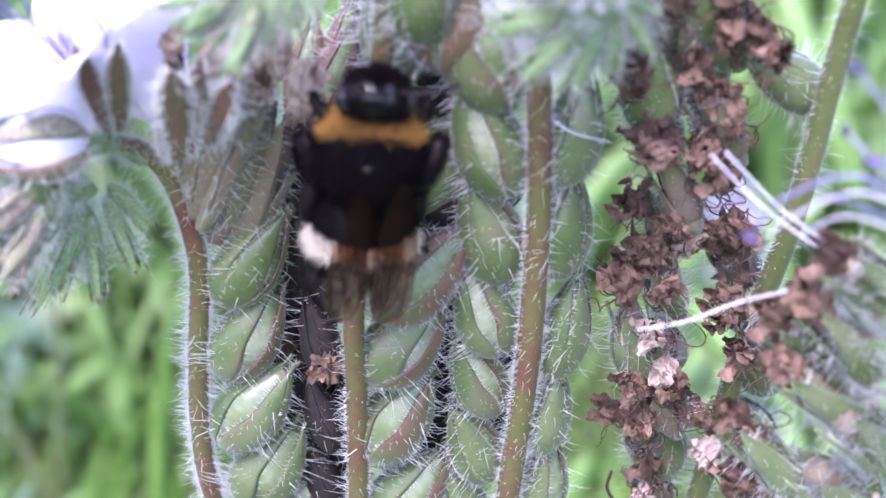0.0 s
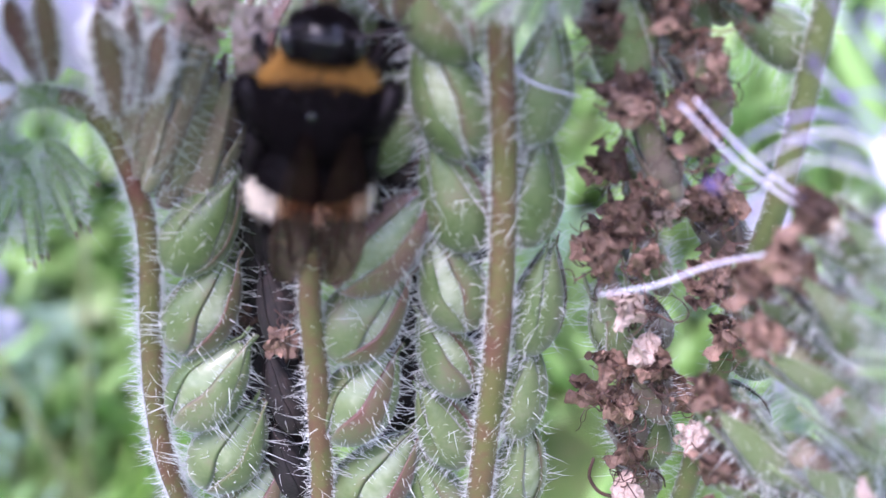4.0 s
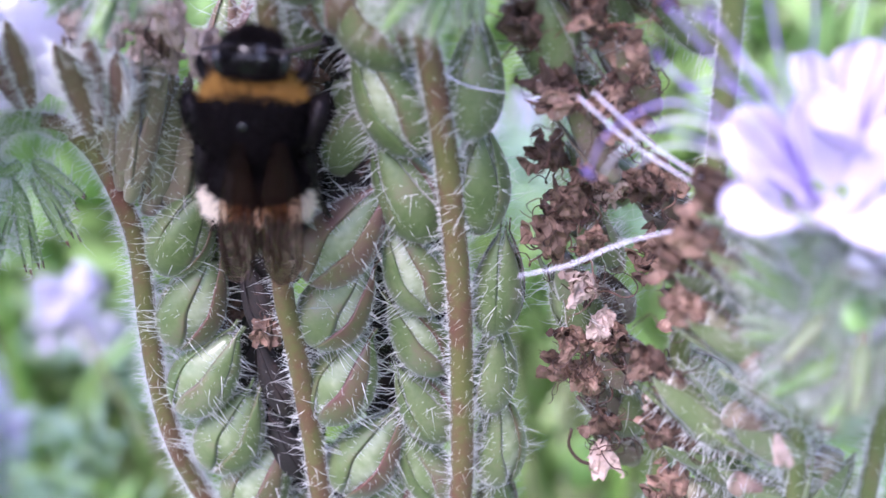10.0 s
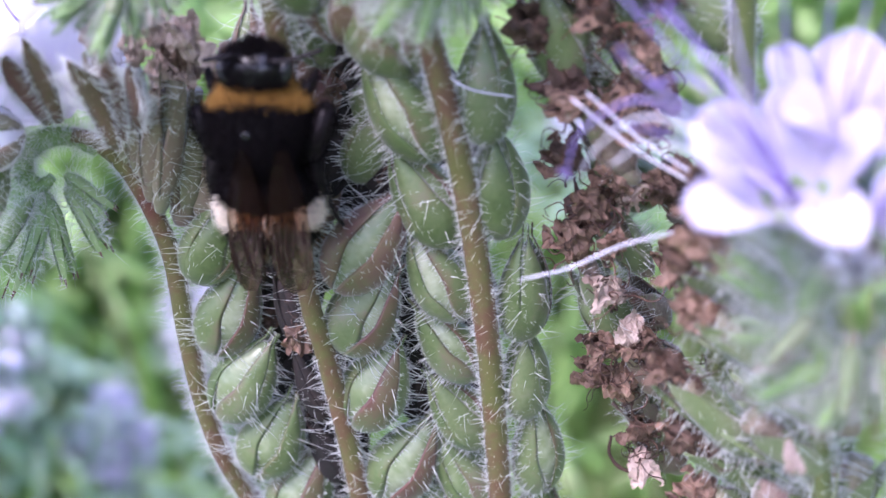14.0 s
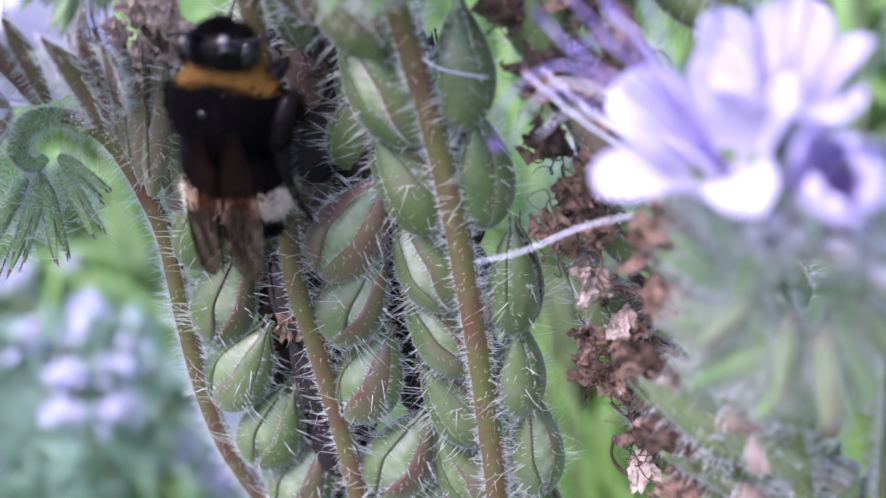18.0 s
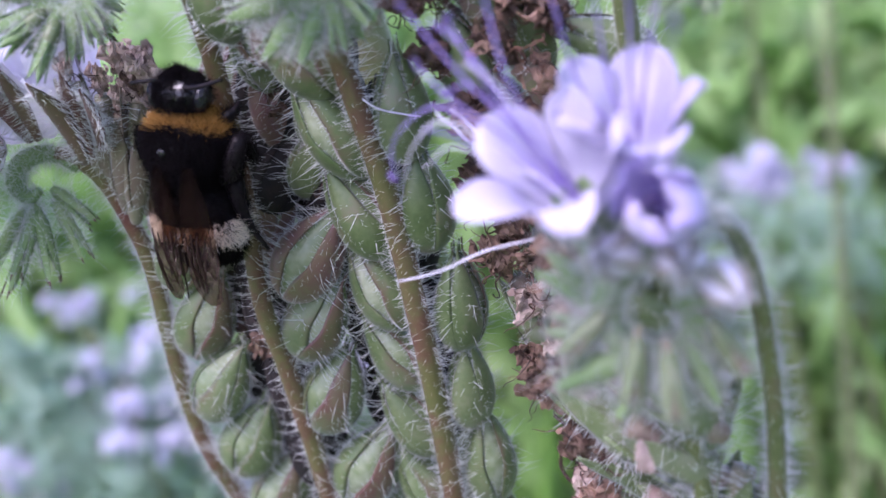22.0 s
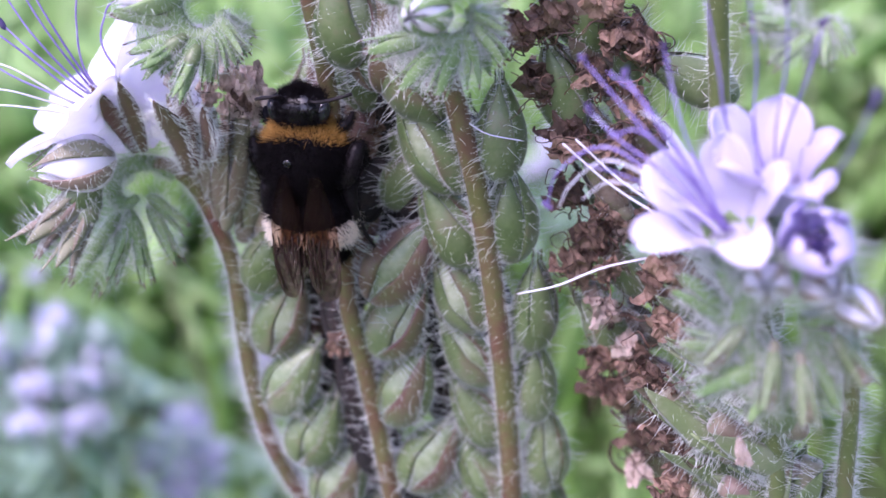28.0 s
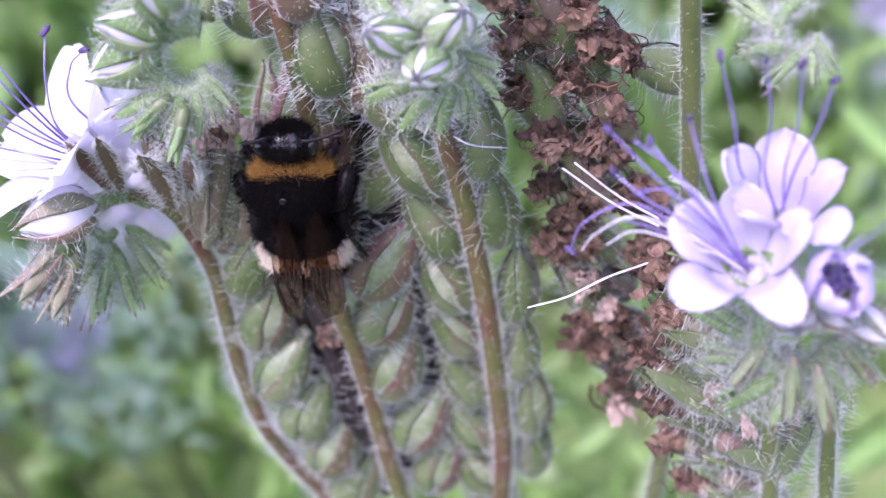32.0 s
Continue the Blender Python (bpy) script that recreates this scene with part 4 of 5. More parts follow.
for i, (b, t, sx) in enumerate((((-14.8, -4.6, 11.9), (-15.2, -8.6, 17.3), 1.0),
                            ((-14.2, -4.6, 11.9), (-13.1, -8.6, 17.8), 0.95),
                            ((-11.3, -4.6, 9.8), (-10.3, -8.6, 17.1), 1.35),
                            ((-10.7, -4.6, 10.2), (-9.2, -8.6, 16.2), 1.0),
                            ((-9.8, -4.6, 10.7), (-7.4, -8.6, 15.3), 1.2))):
    loose_sepal(a, A0, b, t, (0.15 * rng.normal(), -1, 0.2), sx * 1.25, i)
for i, (b, t, sx) in enumerate((((-10.9, -1.2, 6.2), (-7.9, -4.0, 13.3), 1.1),
                            ((-10.4, -1.2, 5.5), (-6.4, -4.0, 14.0), 1.1),
                            ((-11.9, -1.6, 8.9), (-10.9, -4.4, 15.8), 1.0),
                            ((-11.2, -1.4, 8.0), (-8.9, -4.2, 14.6), 1.1),
                            ((-9.9, 0.6, 4.0), (-6.7, -1.2, 12.7), 1.6),
                            ((-8.8, 1.4, 2.7), (-4.8, -0.4, 10.6), 1.6))):
    t, b = np.array(t), np.array(b)
    long_calyx(a, A0, b, t, (0.2, -1, 0), sx, i, sparse_hair=True)
    wilt(a, A0, b + (t - b) * 0.92, t - b, s=0.6, sx=0.8, pale=i != 1)
for c in ((-7.4, -3.0, 14.6), (-6.0, -3.4, 12.6), (-5.2, -4.0, 14.0), (-4.6, -4.0, 12.2)):
    wilt(a, A0, c, (0.3 * rng.normal(), -0.3, 1), s=0.75, pale=True, threads=rng.random() < 0.3)
for c in ((-2.3, 1.5, 12.2), (-3.2, 2.0, 10.0), (-1.7, 2.5, 13.3), (-3.7, 2.5, 12.1)):
    ax = unit((0.3 + 0.2 * rng.normal(), 0.0, 1))
    pod(a, A0, np.array(c) - ax * 3.0, ax, (0.4, -1, 0), 1.15, 0.8, True, shut=True)
# Both flowers take the brightened lilac, with overexposing light in its colour.
flower(a, A0, (-14.6, -2.2, 12.4), (-0.6, -0.3, 0.85), (-0.2, -1, -0.3), 1.1, 1.35, PETAL_WHITE_LIT,
       [([(-16.6, -6.6, 17), (-18.4, -8.4, 20), (-20.0, -9, 22.5)], "anther"), ([(-16, -7, 18), (-16.6, -9, 22), (-17.4, -9.4, 25)], "anther"),
        ([(-15.6, -7.5, 18), (-14.6, -9.5, 22), (-13.2, -10, 25.4)], "anther"), ([(-17.6, -7, 16), (-20.5, -9, 18), (-22.4, -9, 18.4)], "white"),
        ([(-17, -8, 16.5), (-19.6, -9.5, 19.4), (-21.6, -9.5, 20.4)], "white"), ([(-17, -7, 17), (-19.2, -9, 20.6), (-21.2, -9.6, 23)], ""), ([(-16.6, -7, 17.6), (-18, -9, 21.4), (-19.0, -9.6, 24.4)], ""), ([(-17.4, -7, 16.4), (-20.2, -9, 19.0), (-22.6, -9.4, 21.4)], ""), ([(-16.2, -7, 17.8), (-17.2, -9, 22), (-18.2, -9.4, 25.4)], ""), ([(-17.8, -7, 15.6), (-20.6, -9, 17.0), (-23, -9.2, 17.4)], "white")], False, 9.0, 0.85, 1.4, 0.5, "white-lilac open flower")
flower(a, A0, (-12.4, -0.8, 11.6), (-0.2, -0.2, 1), (0.2, -1, 0), 1.1, 0.6, PETAL_WHITE_LIT, [([(-14.6, -6, 19), (-13.6, -7, 22), (-12.2, -7.4, 23)], "anther")], False, 8.2, 0.66, 1.3, 0.2, "pale lilac flower tube seen from outside")
opening_bud(a, A0, (-15.6, -6.4, 12.1), (-1, -0.35, 0.02), (0, -1, 0.2), 1.15, 1.1)
calyx(a, A0, (-17.8, -6.4, 10.4), (-0.9, -0.3, -0.6), s=1.2, green=False)
calyx(a, A0, (-18.2, -6.2, 9.2), (-0.6, -0.4, -0.9), s=1.05, green=False)
LOOP = np.array((-16.8, -2.5, 9.1))
ring = curve([LOOP + q for q in ((3.4, 0.6, 0.2), (2.2, 0.3, 1.3), (0.6, 0, 1.6), (-0.9, -0.2, 0.9), (-1.2, -0.4, -0.4), (-0.4, -0.5, -1.2), (0.5, -0.4, -0.8))], 30) - np.array(A0)
t = tube(ring, [0.5, 0.6, 0.72, 0.7, 0.5, 0.3], 12, 0.02)
ob = part("coiled_tip", t, BUD, a, "pale green coiled tip thick with white hairs")
part("hairs", Geo().add(hairy(t, 1500, 0.3, 1.0, 0.012, 0.4)).add(hairy(t, 300, 0.9, 1.8, 0.014, 0.4)), HAIR, ob)
for i, t in enumerate(((-14.6, -2.0, 2.6), (-17.0, -3.3, 1.4), (-20.9, -3.0, 1.0), (-13.6, -1.2, 5.0), (-19.2, -4.4, 2.4), (-23.2, -2.6, 2.2))):
    t = np.array(t)
    b = LOOP + np.array((0.5, 0.0, -0.3)) + 0.22 * (t - LOOP) + 0.25 * rng.normal(size=3)
    bud(a, A0, b, t - b, (0.3 * rng.normal(), -1, 0.3), np.linalg.norm(t - b) / 4.6, 4.6 / np.linalg.norm(t - b) * 0.72)

# ---- middle spike ----
B0 = (-3, 2.8, -22)
b_ = thing("flower_spike", B0, "upright hairy flower spike with purple-flushed seed pods", "flower spike", "flower spikes")
stem(b_, B0, [JOIN, (-3, 6, -34), (-3, 2.8, -22), (-2.6, 1, -14.5), (-2.3, -1, -7), (-2.2, -2.4, -1.8), (-0.9, -3.6, 7), (0.3, -6.0, 15), (0.8, -8.6, 22), (0.9, -10.5, 32)],
     [0.9, 0.78, 0.75, 0.72, 0.66, 0.66, 0.62, 0.55], STEM, 1800, 0.35, 1.2, 80)
for c, brown, s, lean in (((3.7, -1.2, 6.6), False, 0.95, 0.35), ((1.9, -2.2, 0.4), 5, 1.25, 0.45), ((0.7, -0.9, -4.6), False, 1.12, 0.4), ((0.1, 0.7, -10.8), False, 1.2, 0.35),
                          ((0.7, 2.5, -17.8), False, 1.25, 0.35), ((0.9, 4.2, -24), False, 1.2, 0.3), ((2.6, -7.2, 19.2), False, 1.15, 0.1), ((4.2, -5.6, 17.2), True, 1.2, 0.3),
                          ((2.4, -8.8, 25), True, 1.1, 0.1), ((-1.0, -7.8, 24), False, 1.0, -0.2)):
    ax = unit(((lean * 2.0 if c[2] < 10 else lean) + 0.06 * rng.normal(), -0.2, 1))
    pod(b_, B0, np.array(c) - ax * 2.9 * s, ax, (0.2, -1, 0), s * 1.1, 1.14, bool(brown), 2 if brown else None, flush=not brown)
# Filler right of the middle stem, coloured as the shade there.
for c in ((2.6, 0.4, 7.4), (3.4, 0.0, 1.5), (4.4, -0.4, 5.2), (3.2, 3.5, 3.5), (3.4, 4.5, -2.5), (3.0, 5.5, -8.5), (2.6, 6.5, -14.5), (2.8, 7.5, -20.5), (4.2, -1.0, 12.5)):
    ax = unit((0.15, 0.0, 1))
    pod(b_, B0, np.array(c) - ax * 2.6, ax, (0.2, -1, 0), 1.3, 1.0, POD_SHADE, shut=True)
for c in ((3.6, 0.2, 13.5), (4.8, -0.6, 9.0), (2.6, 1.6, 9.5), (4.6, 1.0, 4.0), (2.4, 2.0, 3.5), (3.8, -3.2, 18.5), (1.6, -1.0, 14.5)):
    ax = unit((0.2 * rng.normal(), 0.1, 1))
    pod(b_, B0, np.array(c) - ax * 2.6, ax, (0.3, -1, 0), 1.35, 1.0, POD_SHADE if c[1] > 0.5 else False, shut=True)
# More filler on both sides, darkened for the shaded depth of the gaps.
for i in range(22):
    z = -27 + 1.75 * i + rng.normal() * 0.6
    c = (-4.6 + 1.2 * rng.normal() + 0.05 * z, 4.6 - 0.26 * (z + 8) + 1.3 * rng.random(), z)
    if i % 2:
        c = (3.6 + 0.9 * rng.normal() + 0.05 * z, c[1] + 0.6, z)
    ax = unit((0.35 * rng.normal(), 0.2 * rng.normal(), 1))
    pod(b_, B0, np.array(c) - ax * 2.5, ax, (rng.normal(), -1, 0), 1.2, 1.0, POD_SHADE, shut=True)
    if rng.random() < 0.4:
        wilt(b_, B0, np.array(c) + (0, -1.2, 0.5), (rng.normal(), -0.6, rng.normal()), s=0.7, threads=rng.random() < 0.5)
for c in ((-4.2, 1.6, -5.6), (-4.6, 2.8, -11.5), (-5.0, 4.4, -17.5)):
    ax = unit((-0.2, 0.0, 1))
    pod(b_, B0, np.array(c) - ax * 2.4, ax, (-0.8, -1, 0), 1.05, 0.8, POD_SHADE)
# Filler mass right of the bee; its near-black stands for shade.
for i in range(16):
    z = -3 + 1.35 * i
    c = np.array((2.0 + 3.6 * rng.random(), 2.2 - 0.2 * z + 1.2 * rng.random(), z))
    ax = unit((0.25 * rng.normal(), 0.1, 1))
    pod(b_, B0, c - ax * 2.8, ax, (rng.normal(), -1, 0), 1.45, 0.95, POD_SHADE, shut=True)
# Pods behind the bee, most in the shade colour, the others purple.
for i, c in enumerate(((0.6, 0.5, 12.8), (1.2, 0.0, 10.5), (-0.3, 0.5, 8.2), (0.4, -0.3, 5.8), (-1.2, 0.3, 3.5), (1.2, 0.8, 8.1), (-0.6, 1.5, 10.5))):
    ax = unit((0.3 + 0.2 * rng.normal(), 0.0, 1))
    pod(b_, B0, np.array(c) - ax * 3.0, ax, (0.5, -1, 0), 1.25, 0.9, (POD_SHADE, True)[i % 3 == 1], shut=True)
for c, ax in (((4.4, -3.4, 11.6), (0.2, 0, 1)), ((4.9, -2.4, 5.0), (0.3, 0, 1)), ((-3.6, 1.2, -4.4), (-0.3, -0.4, -1))):
    wilt(b_, B0, c, ax, s=0.8)

# ---- spike with the row of plump pods ----
C0 = (6.8, 2.2, -23)
c_ = thing("flower_spike", C0, "upright reddish-green hairy flower spike with two rows of green pods", "flower spike", "flower spikes")
stem(c_, C0, [JOIN, (4, 6, -34), (6.8, 2.2, -23), (8.1, -0.5, -12.5), (8.8, -2.6, -4), (9.1, -4.4, 4.5), (8.9, -6.2, 11.5), (8.6, -7.8, 17), (8.2, -9.5, 26)],
     [0.95, 0.85, 0.82, 0.8, 0.74, 0.7, 0.66], STEM, 2600, 0.35, 1.2, 80)
for c, s, kind in (((6.0, -5.2, 14.6), 1.25, 1), ((6.5, -3.8, 8.9), 1.22, 0), ((6.6, -2.3, 2.7), 1.16, 3), ((6.3, -1.0, -3.1), 1.08, 0), ((5.9, 0.3, -8.4), 1.05, 1), ((5.6, 1.6, -14.1), 1.08, 3),
                   ((4.9, 3.0, -20), 1.1, 0), ((4.4, 4.6, -26), 1.1, 1)):
    ax = unit((-0.36 + 0.05 * rng.normal(), -0.22, 1))
    pod(c_, C0, np.array(c) - ax * 2.9 * s, ax, (0.1, -1, 0.1), s * 1.14, 1.02, False, kind)
for c, s in (((11.2, -4.4, 9.4), 1.1), ((10.9, -2.6, 2.8), 1.1), ((11.3, -0.8, -5.0), 1.15), ((10.4, 0.6, -11.6), 1.1), ((10.3, 2.2, -18.2), 1.2), ((9.4, 4.2, -24.5), 1.1)):
    ax = unit((0.14 + 0.05 * rng.normal(), -0.2, 1))
    pod(c_, C0, np.array(c) - ax * 2.9 * s, ax, (0.9, -0.8, 0), s * 1.14, 0.98, False, shut=True)
# Back row behind the stem, shade put into its pods' colour.
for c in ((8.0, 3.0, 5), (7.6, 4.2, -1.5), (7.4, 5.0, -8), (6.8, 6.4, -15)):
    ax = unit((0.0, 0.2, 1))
    pod(c_, C0, np.array(c) - ax * 2.4, ax, (0, -1, 0), 1.3, 1.0, POD_SHADE, shut=True)
part("loose_filament", tube(curve([(0.6 + 8.4 - C0[0], -6.2 - C0[1], 11.6 - C0[2]), (10.6 - C0[0], -6.8 - C0[1], 10.4 - C0[2]), (13.0 - C0[0], -6.6 - C0[1], 9.5 - C0[2])], 16), [0.07, 0.06, 0.05], 6),
     PALE, c_, "white dry filament")

# ---- coiled tips hanging in above ----
D0 = (-4, -4, 30)
d_ = thing("coiled_flower_tip", D0, "fuzzy green coiled flower tip with lilac buds", "flower tip", "coiled tips")
stem(d_, D0, [(2, 2, 46), (-1, -4, 36), (-2.2, -9, 27), (-3.2, -11, 24)], [0.7, 0.6, 0.5], STEM_GREEN, 500, 0.4, 1.5, 30)
coil(d_, D0, (-5.2, -11.2, 21.4), 3.0, 1.0, 5.2, 10, size=1.25, thick=0.85, out=-0.25)
for p, ax in (((-7.4, -13, 25.2), (-0.7, -0.6, 0.5)), ((-5.0, -14, 27.2), (-0.1, -0.8, 0.7)), ((-8.6, -12, 23.2), (-1, -0.3, -0.2))):
    opening_bud(d_, D0, np.array(p) - unit(ax) * 2.5, ax, (0, -1, 0), 0.95, green=True)
for p, ax in (((-7.0, -12.0, 20.0), (-0.9, -0.3, -0.5)), ((-6.0, -12.5, 19.2), (-0.5, -0.4, -0.9))):
    calyx(d_, D0, p, ax, s=0.6, green=True)
E0 = (9, -5, 32)
e_ = thing("coiled_flower_tip", E0, "pale woolly coiled flower tip with white buds", "flower tip", "coiled tips")
stem(e_, E0, [(12, 0, 46), (11, -6, 36), (10.6, -11, 27), (10.4, -12.5, 23)], [0.7, 0.6, 0.5], STEM_GREEN, 500, 0.4, 1.5, 30)
coil(e_, E0, (10.6, -13.0, 19.2), 3.0, 1.4, 5.2, 10, size=1.25, thick=0.85, out=-0.3)
for p, ax in (((9.2, -16.6, 19.8), (-0.2, -1, 0.1)), ((7.4, -16, 22.2), (-0.4, -0.8, 0.5)), ((11.5, -16, 22.0), (0.4, -0.8, 0.5))):
    opening_bud(e_, E0, np.array(p) - unit(ax) * 2.5, ax, (0, 0, 1), 0.9, green=True)
H0 = (31, -15, 22)
h_ = thing("coiled_flower_tip", H0, "green coiled flower tip with dark finger-like buds", "flower tip", "coiled tips")
stem(h_, H0, [(34, -8, 34), (32.5, -13, 24), (31.6, -15.5, 18.5)], [0.7, 0.6, 0.5], STEM_GREEN, 300, 0.4, 1.5, 24)
coil(h_, H0, (31.2, -16.0, 16.6), 2.2, 1.2, 4.8, 7, size=0.85, thick=0.5)

# ---- withered spike ----
W0 = (22, 4, -24)
w_ = thing("withered_spike", W0, "seed spike covered with crumpled brown withered flowers", "flower spike", "flower spikes")
stem(w_, W0, [(16, 14, -52), (20, 8, -34), (22, 3.5, -22), (24, 0.5, -8), (25.4, -3.0, 2), (26.1, -6.1, 12.6), (26.4, -8.5, 20), (26.4, -10, 30)], [0.9, 0.8, 0.75, 0.7, 0.6], STEM_GREEN, 900, 0.35, 1.1, 60)
for c, s in (((14.8, -5.4, 12.4), 1.0), ((16.2, -4.8, 9.0), 1.1), ((15.8, -3.2, 4.2), 1.0), ((16.8, -2.8, 0.6), 1.0), ((15.2, -2.3, -2.0), 1.1), ((17.2, -1.8, -5.4), 1.1), ((16.6, -0.8, -9.6), 1.1),
             ((17.0, 0.2, -13.2), 1.05), ((18.0, 1.8, -17.4), 1.0), ((18.6, -5.6, 12.2), 1.1), ((20.8, -4.6, 9.4), 1.0), ((20.6, -4.0, 5.6), 1.1), ((21.4, -3.0, 1.2), 1.0), ((22.4, -2.4, -3.4), 1.1),
             ((23.4, -1.6, -7.6), 1.0), ((21.4, 0.6, -13), 1.0), ((16.6, -6.6, 17.0), 1.1), ((19.8, -6.4, 17.0), 1.1), ((13.8, -6.6, 16.2), 1.0), ((18.6, -7.6, 22), 1.1), ((15.8, -7.8, 21.6), 1.1),
             ((22.0, -6.0, 14.6), 1.0), ((18.0, -1.6, -8.8), 0.9), ((18.4, -3.4, 2.6), 0.9)):
    c = np.array(c)
    ax = unit((-0.55 + 0.2 * rng.normal(), -0.3 + 0.2 * rng.normal(), 0.8 + 0.2 * rng.normal()))
    if rng.random() < 0.7:
        long_calyx(w_, W0, c - ax * 6.0 * s + (0, 0.9, 0), c - ax * 0.6 + (0, 0.9, 0), (0.2 * rng.normal(), -1, 0.3), 1.2 + 0.3 * rng.random(), int(rng.integers(3)), GREYSEPAL if c[2] < 8 and rng.random() < 0.4 else DRYCALYX)
    if rng.random() < 0.5:
        pod(w_, W0, c - ax * (6.6 + rng.random()) * s + (0, 1.2, -0.8), ax + (0.2 * rng.normal(), 0, 0.2), (0.3 * rng.normal(), -1, 0.2), 1.15, 1.0, False, shut=True)
    wilt(w_, W0, c - ax * 0.9, ax, s=0.8 * s, sx=1.05, pale=rng.random() < (0.3 if c[2] > 10 else 0.1))
    if rng.random() < 0.85:
        wilt(w_, W0, c - ax * (0.4 + 2.2 * rng.random()) + 0.7 * rng.normal(size=3), (rng.normal() - 0.6, rng.normal() - 0.4, rng.normal()), s=0.75, pale=rng.random() < 0.06)
p = np.array((17.2, 3.0, -19.6)) - np.array(W0)
part("dry_tendril", tube(curve([p + q for q in ((-1.6, 0, 1.6), (-1.9, 0, 0.2), (-1.2, -0.2, -1.0), (0.1, -0.2, -1.4), (1.2, 0, -0.6), (2.3, 0, 0.2), (3.2, 0, -0.4), (3.4, 0, -1.2))], 40), [0.12, 0.14, 0.1, 0.06], 7), DRY, w_)

# ---- green spike in front of it, with long hairy calyces ----
G0 = (25, -9, -30)
g_ = thing("flower_spike", G0, "green spike with long bristly calyces and tan husks", "flower spike", "flower spikes")
stem(g_, G0, [(21, 4, -52), (24, -6, -36), (26.3, -12, -22), (26.8, -13.6, -10), (26.6, -14.2, -2), (26.2, -15.2, 3.5)], [1.0, 0.75, 0.66, 0.6, 0.55], STEM_GREEN, 2200, 0.5, 1.8, 60, rad=0.017)
for t, s, husk in (((19.4, -11.0, -6.7), 1.0, 1), ((20.0, -10.6, -11.2), 1.0, 2), ((20.4, -9.6, -15.6), 1.0, 2), ((21.2, -9, -20.2), 1.0, 2), ((21.2, -13.4, -2.2), 1.0, 1), ((22.0, -14.6, 2.0), 1.0, 3),
                   ((22.2, -15.8, 5.4), 1.0, 3), ((20.8, -12.4, 0.6), 1.0, 3), ((22.6, -13.4, -8.6), 0.9, 0), ((22.8, -13.0, -13.5), 0.95, 0), ((23.2, -11.6, -18), 0.95, 0), ((23.4, -14.6, -4.4), 0.9, 0),
                   ((29.0, -14.0, -6), 0.8, 0), ((29.4, -13.0, -12), 0.85, 0)):
    t = np.array(t)
    ax = unit((-0.72 if t[0] < 28 else 0.3, -0.1 + 0.1 * rng.normal(), 0.66 + 0.1 * rng.normal()))
    ln = 7.4 * s
    long_calyx(g_, G0, t - ax * ln, t, (0.3 * rng.normal(), -1, 0.2), 1.25 + 0.3 * rng.random(), int(rng.integers(3)), GREYSEPAL)
    pod(g_, G0, t - ax * ln * 0.97, ax, (0.2, -1, 0.3), 1.0 * s, 0.85, False, shut=True)
    if husk:
        wilt(g_, G0, t - ax * 1.6, ax, s=0.85, pale=husk == 3 and rng.random() < 0.35, threads=husk < 3)
wilt(g_, G0, (24.3, -18.4, -7.6), (0.15, -0.4, -1), s=0.42, sx=0.8, pale=True, threads=False)
part("loose_filament", tube(curve([np.array(q) - G0 for q in ((12.0, -15.0, 1.8), (14.6, -15.4, 2.2), (17.4, -15.4, 3.0), (20.3, -15.0, 3.2))], 24), [0.05, 0.075, 0.075], 7), PALE, g_, "white filament")
for q in (((16.0, -14.4, 10.8), (18.6, -15, 8.0), (21.6, -15.6, 5.6)), ((16.8, -14.2, 10.9), (19.2, -15, 8.2), (21.8, -15.6, 6.0))):
    part("loose_filament", tube(curve([np.array(z) - G0 for z in q], 16), [0.06, 0.07, 0.08], 7), PALE, g_, "white filament")

# ---- spike with the open lavender flowers ----
F0 = (30, -12, -28)
f_ = thing("flower_spike", F0, "arched hairy spike with open lavender flowers and long violet stamens", "flower spike", "flower spikes")
stem(f_, F0, [(24, 6, -56), (28, -6, -40), (30, -12.5, -24), (30.8, -14, -14.6), (31.4, -15.5, -7.7), (31.4, -17, -0.6), (30.8, -19, 3.1), (29.8, -21.6, 5.0), (28.4, -24, 5.4)],
     [0.9, 0.62, 0.52, 0.48, 0.45], STEM_GREEN, 3200, 0.45, 1.5, 80)
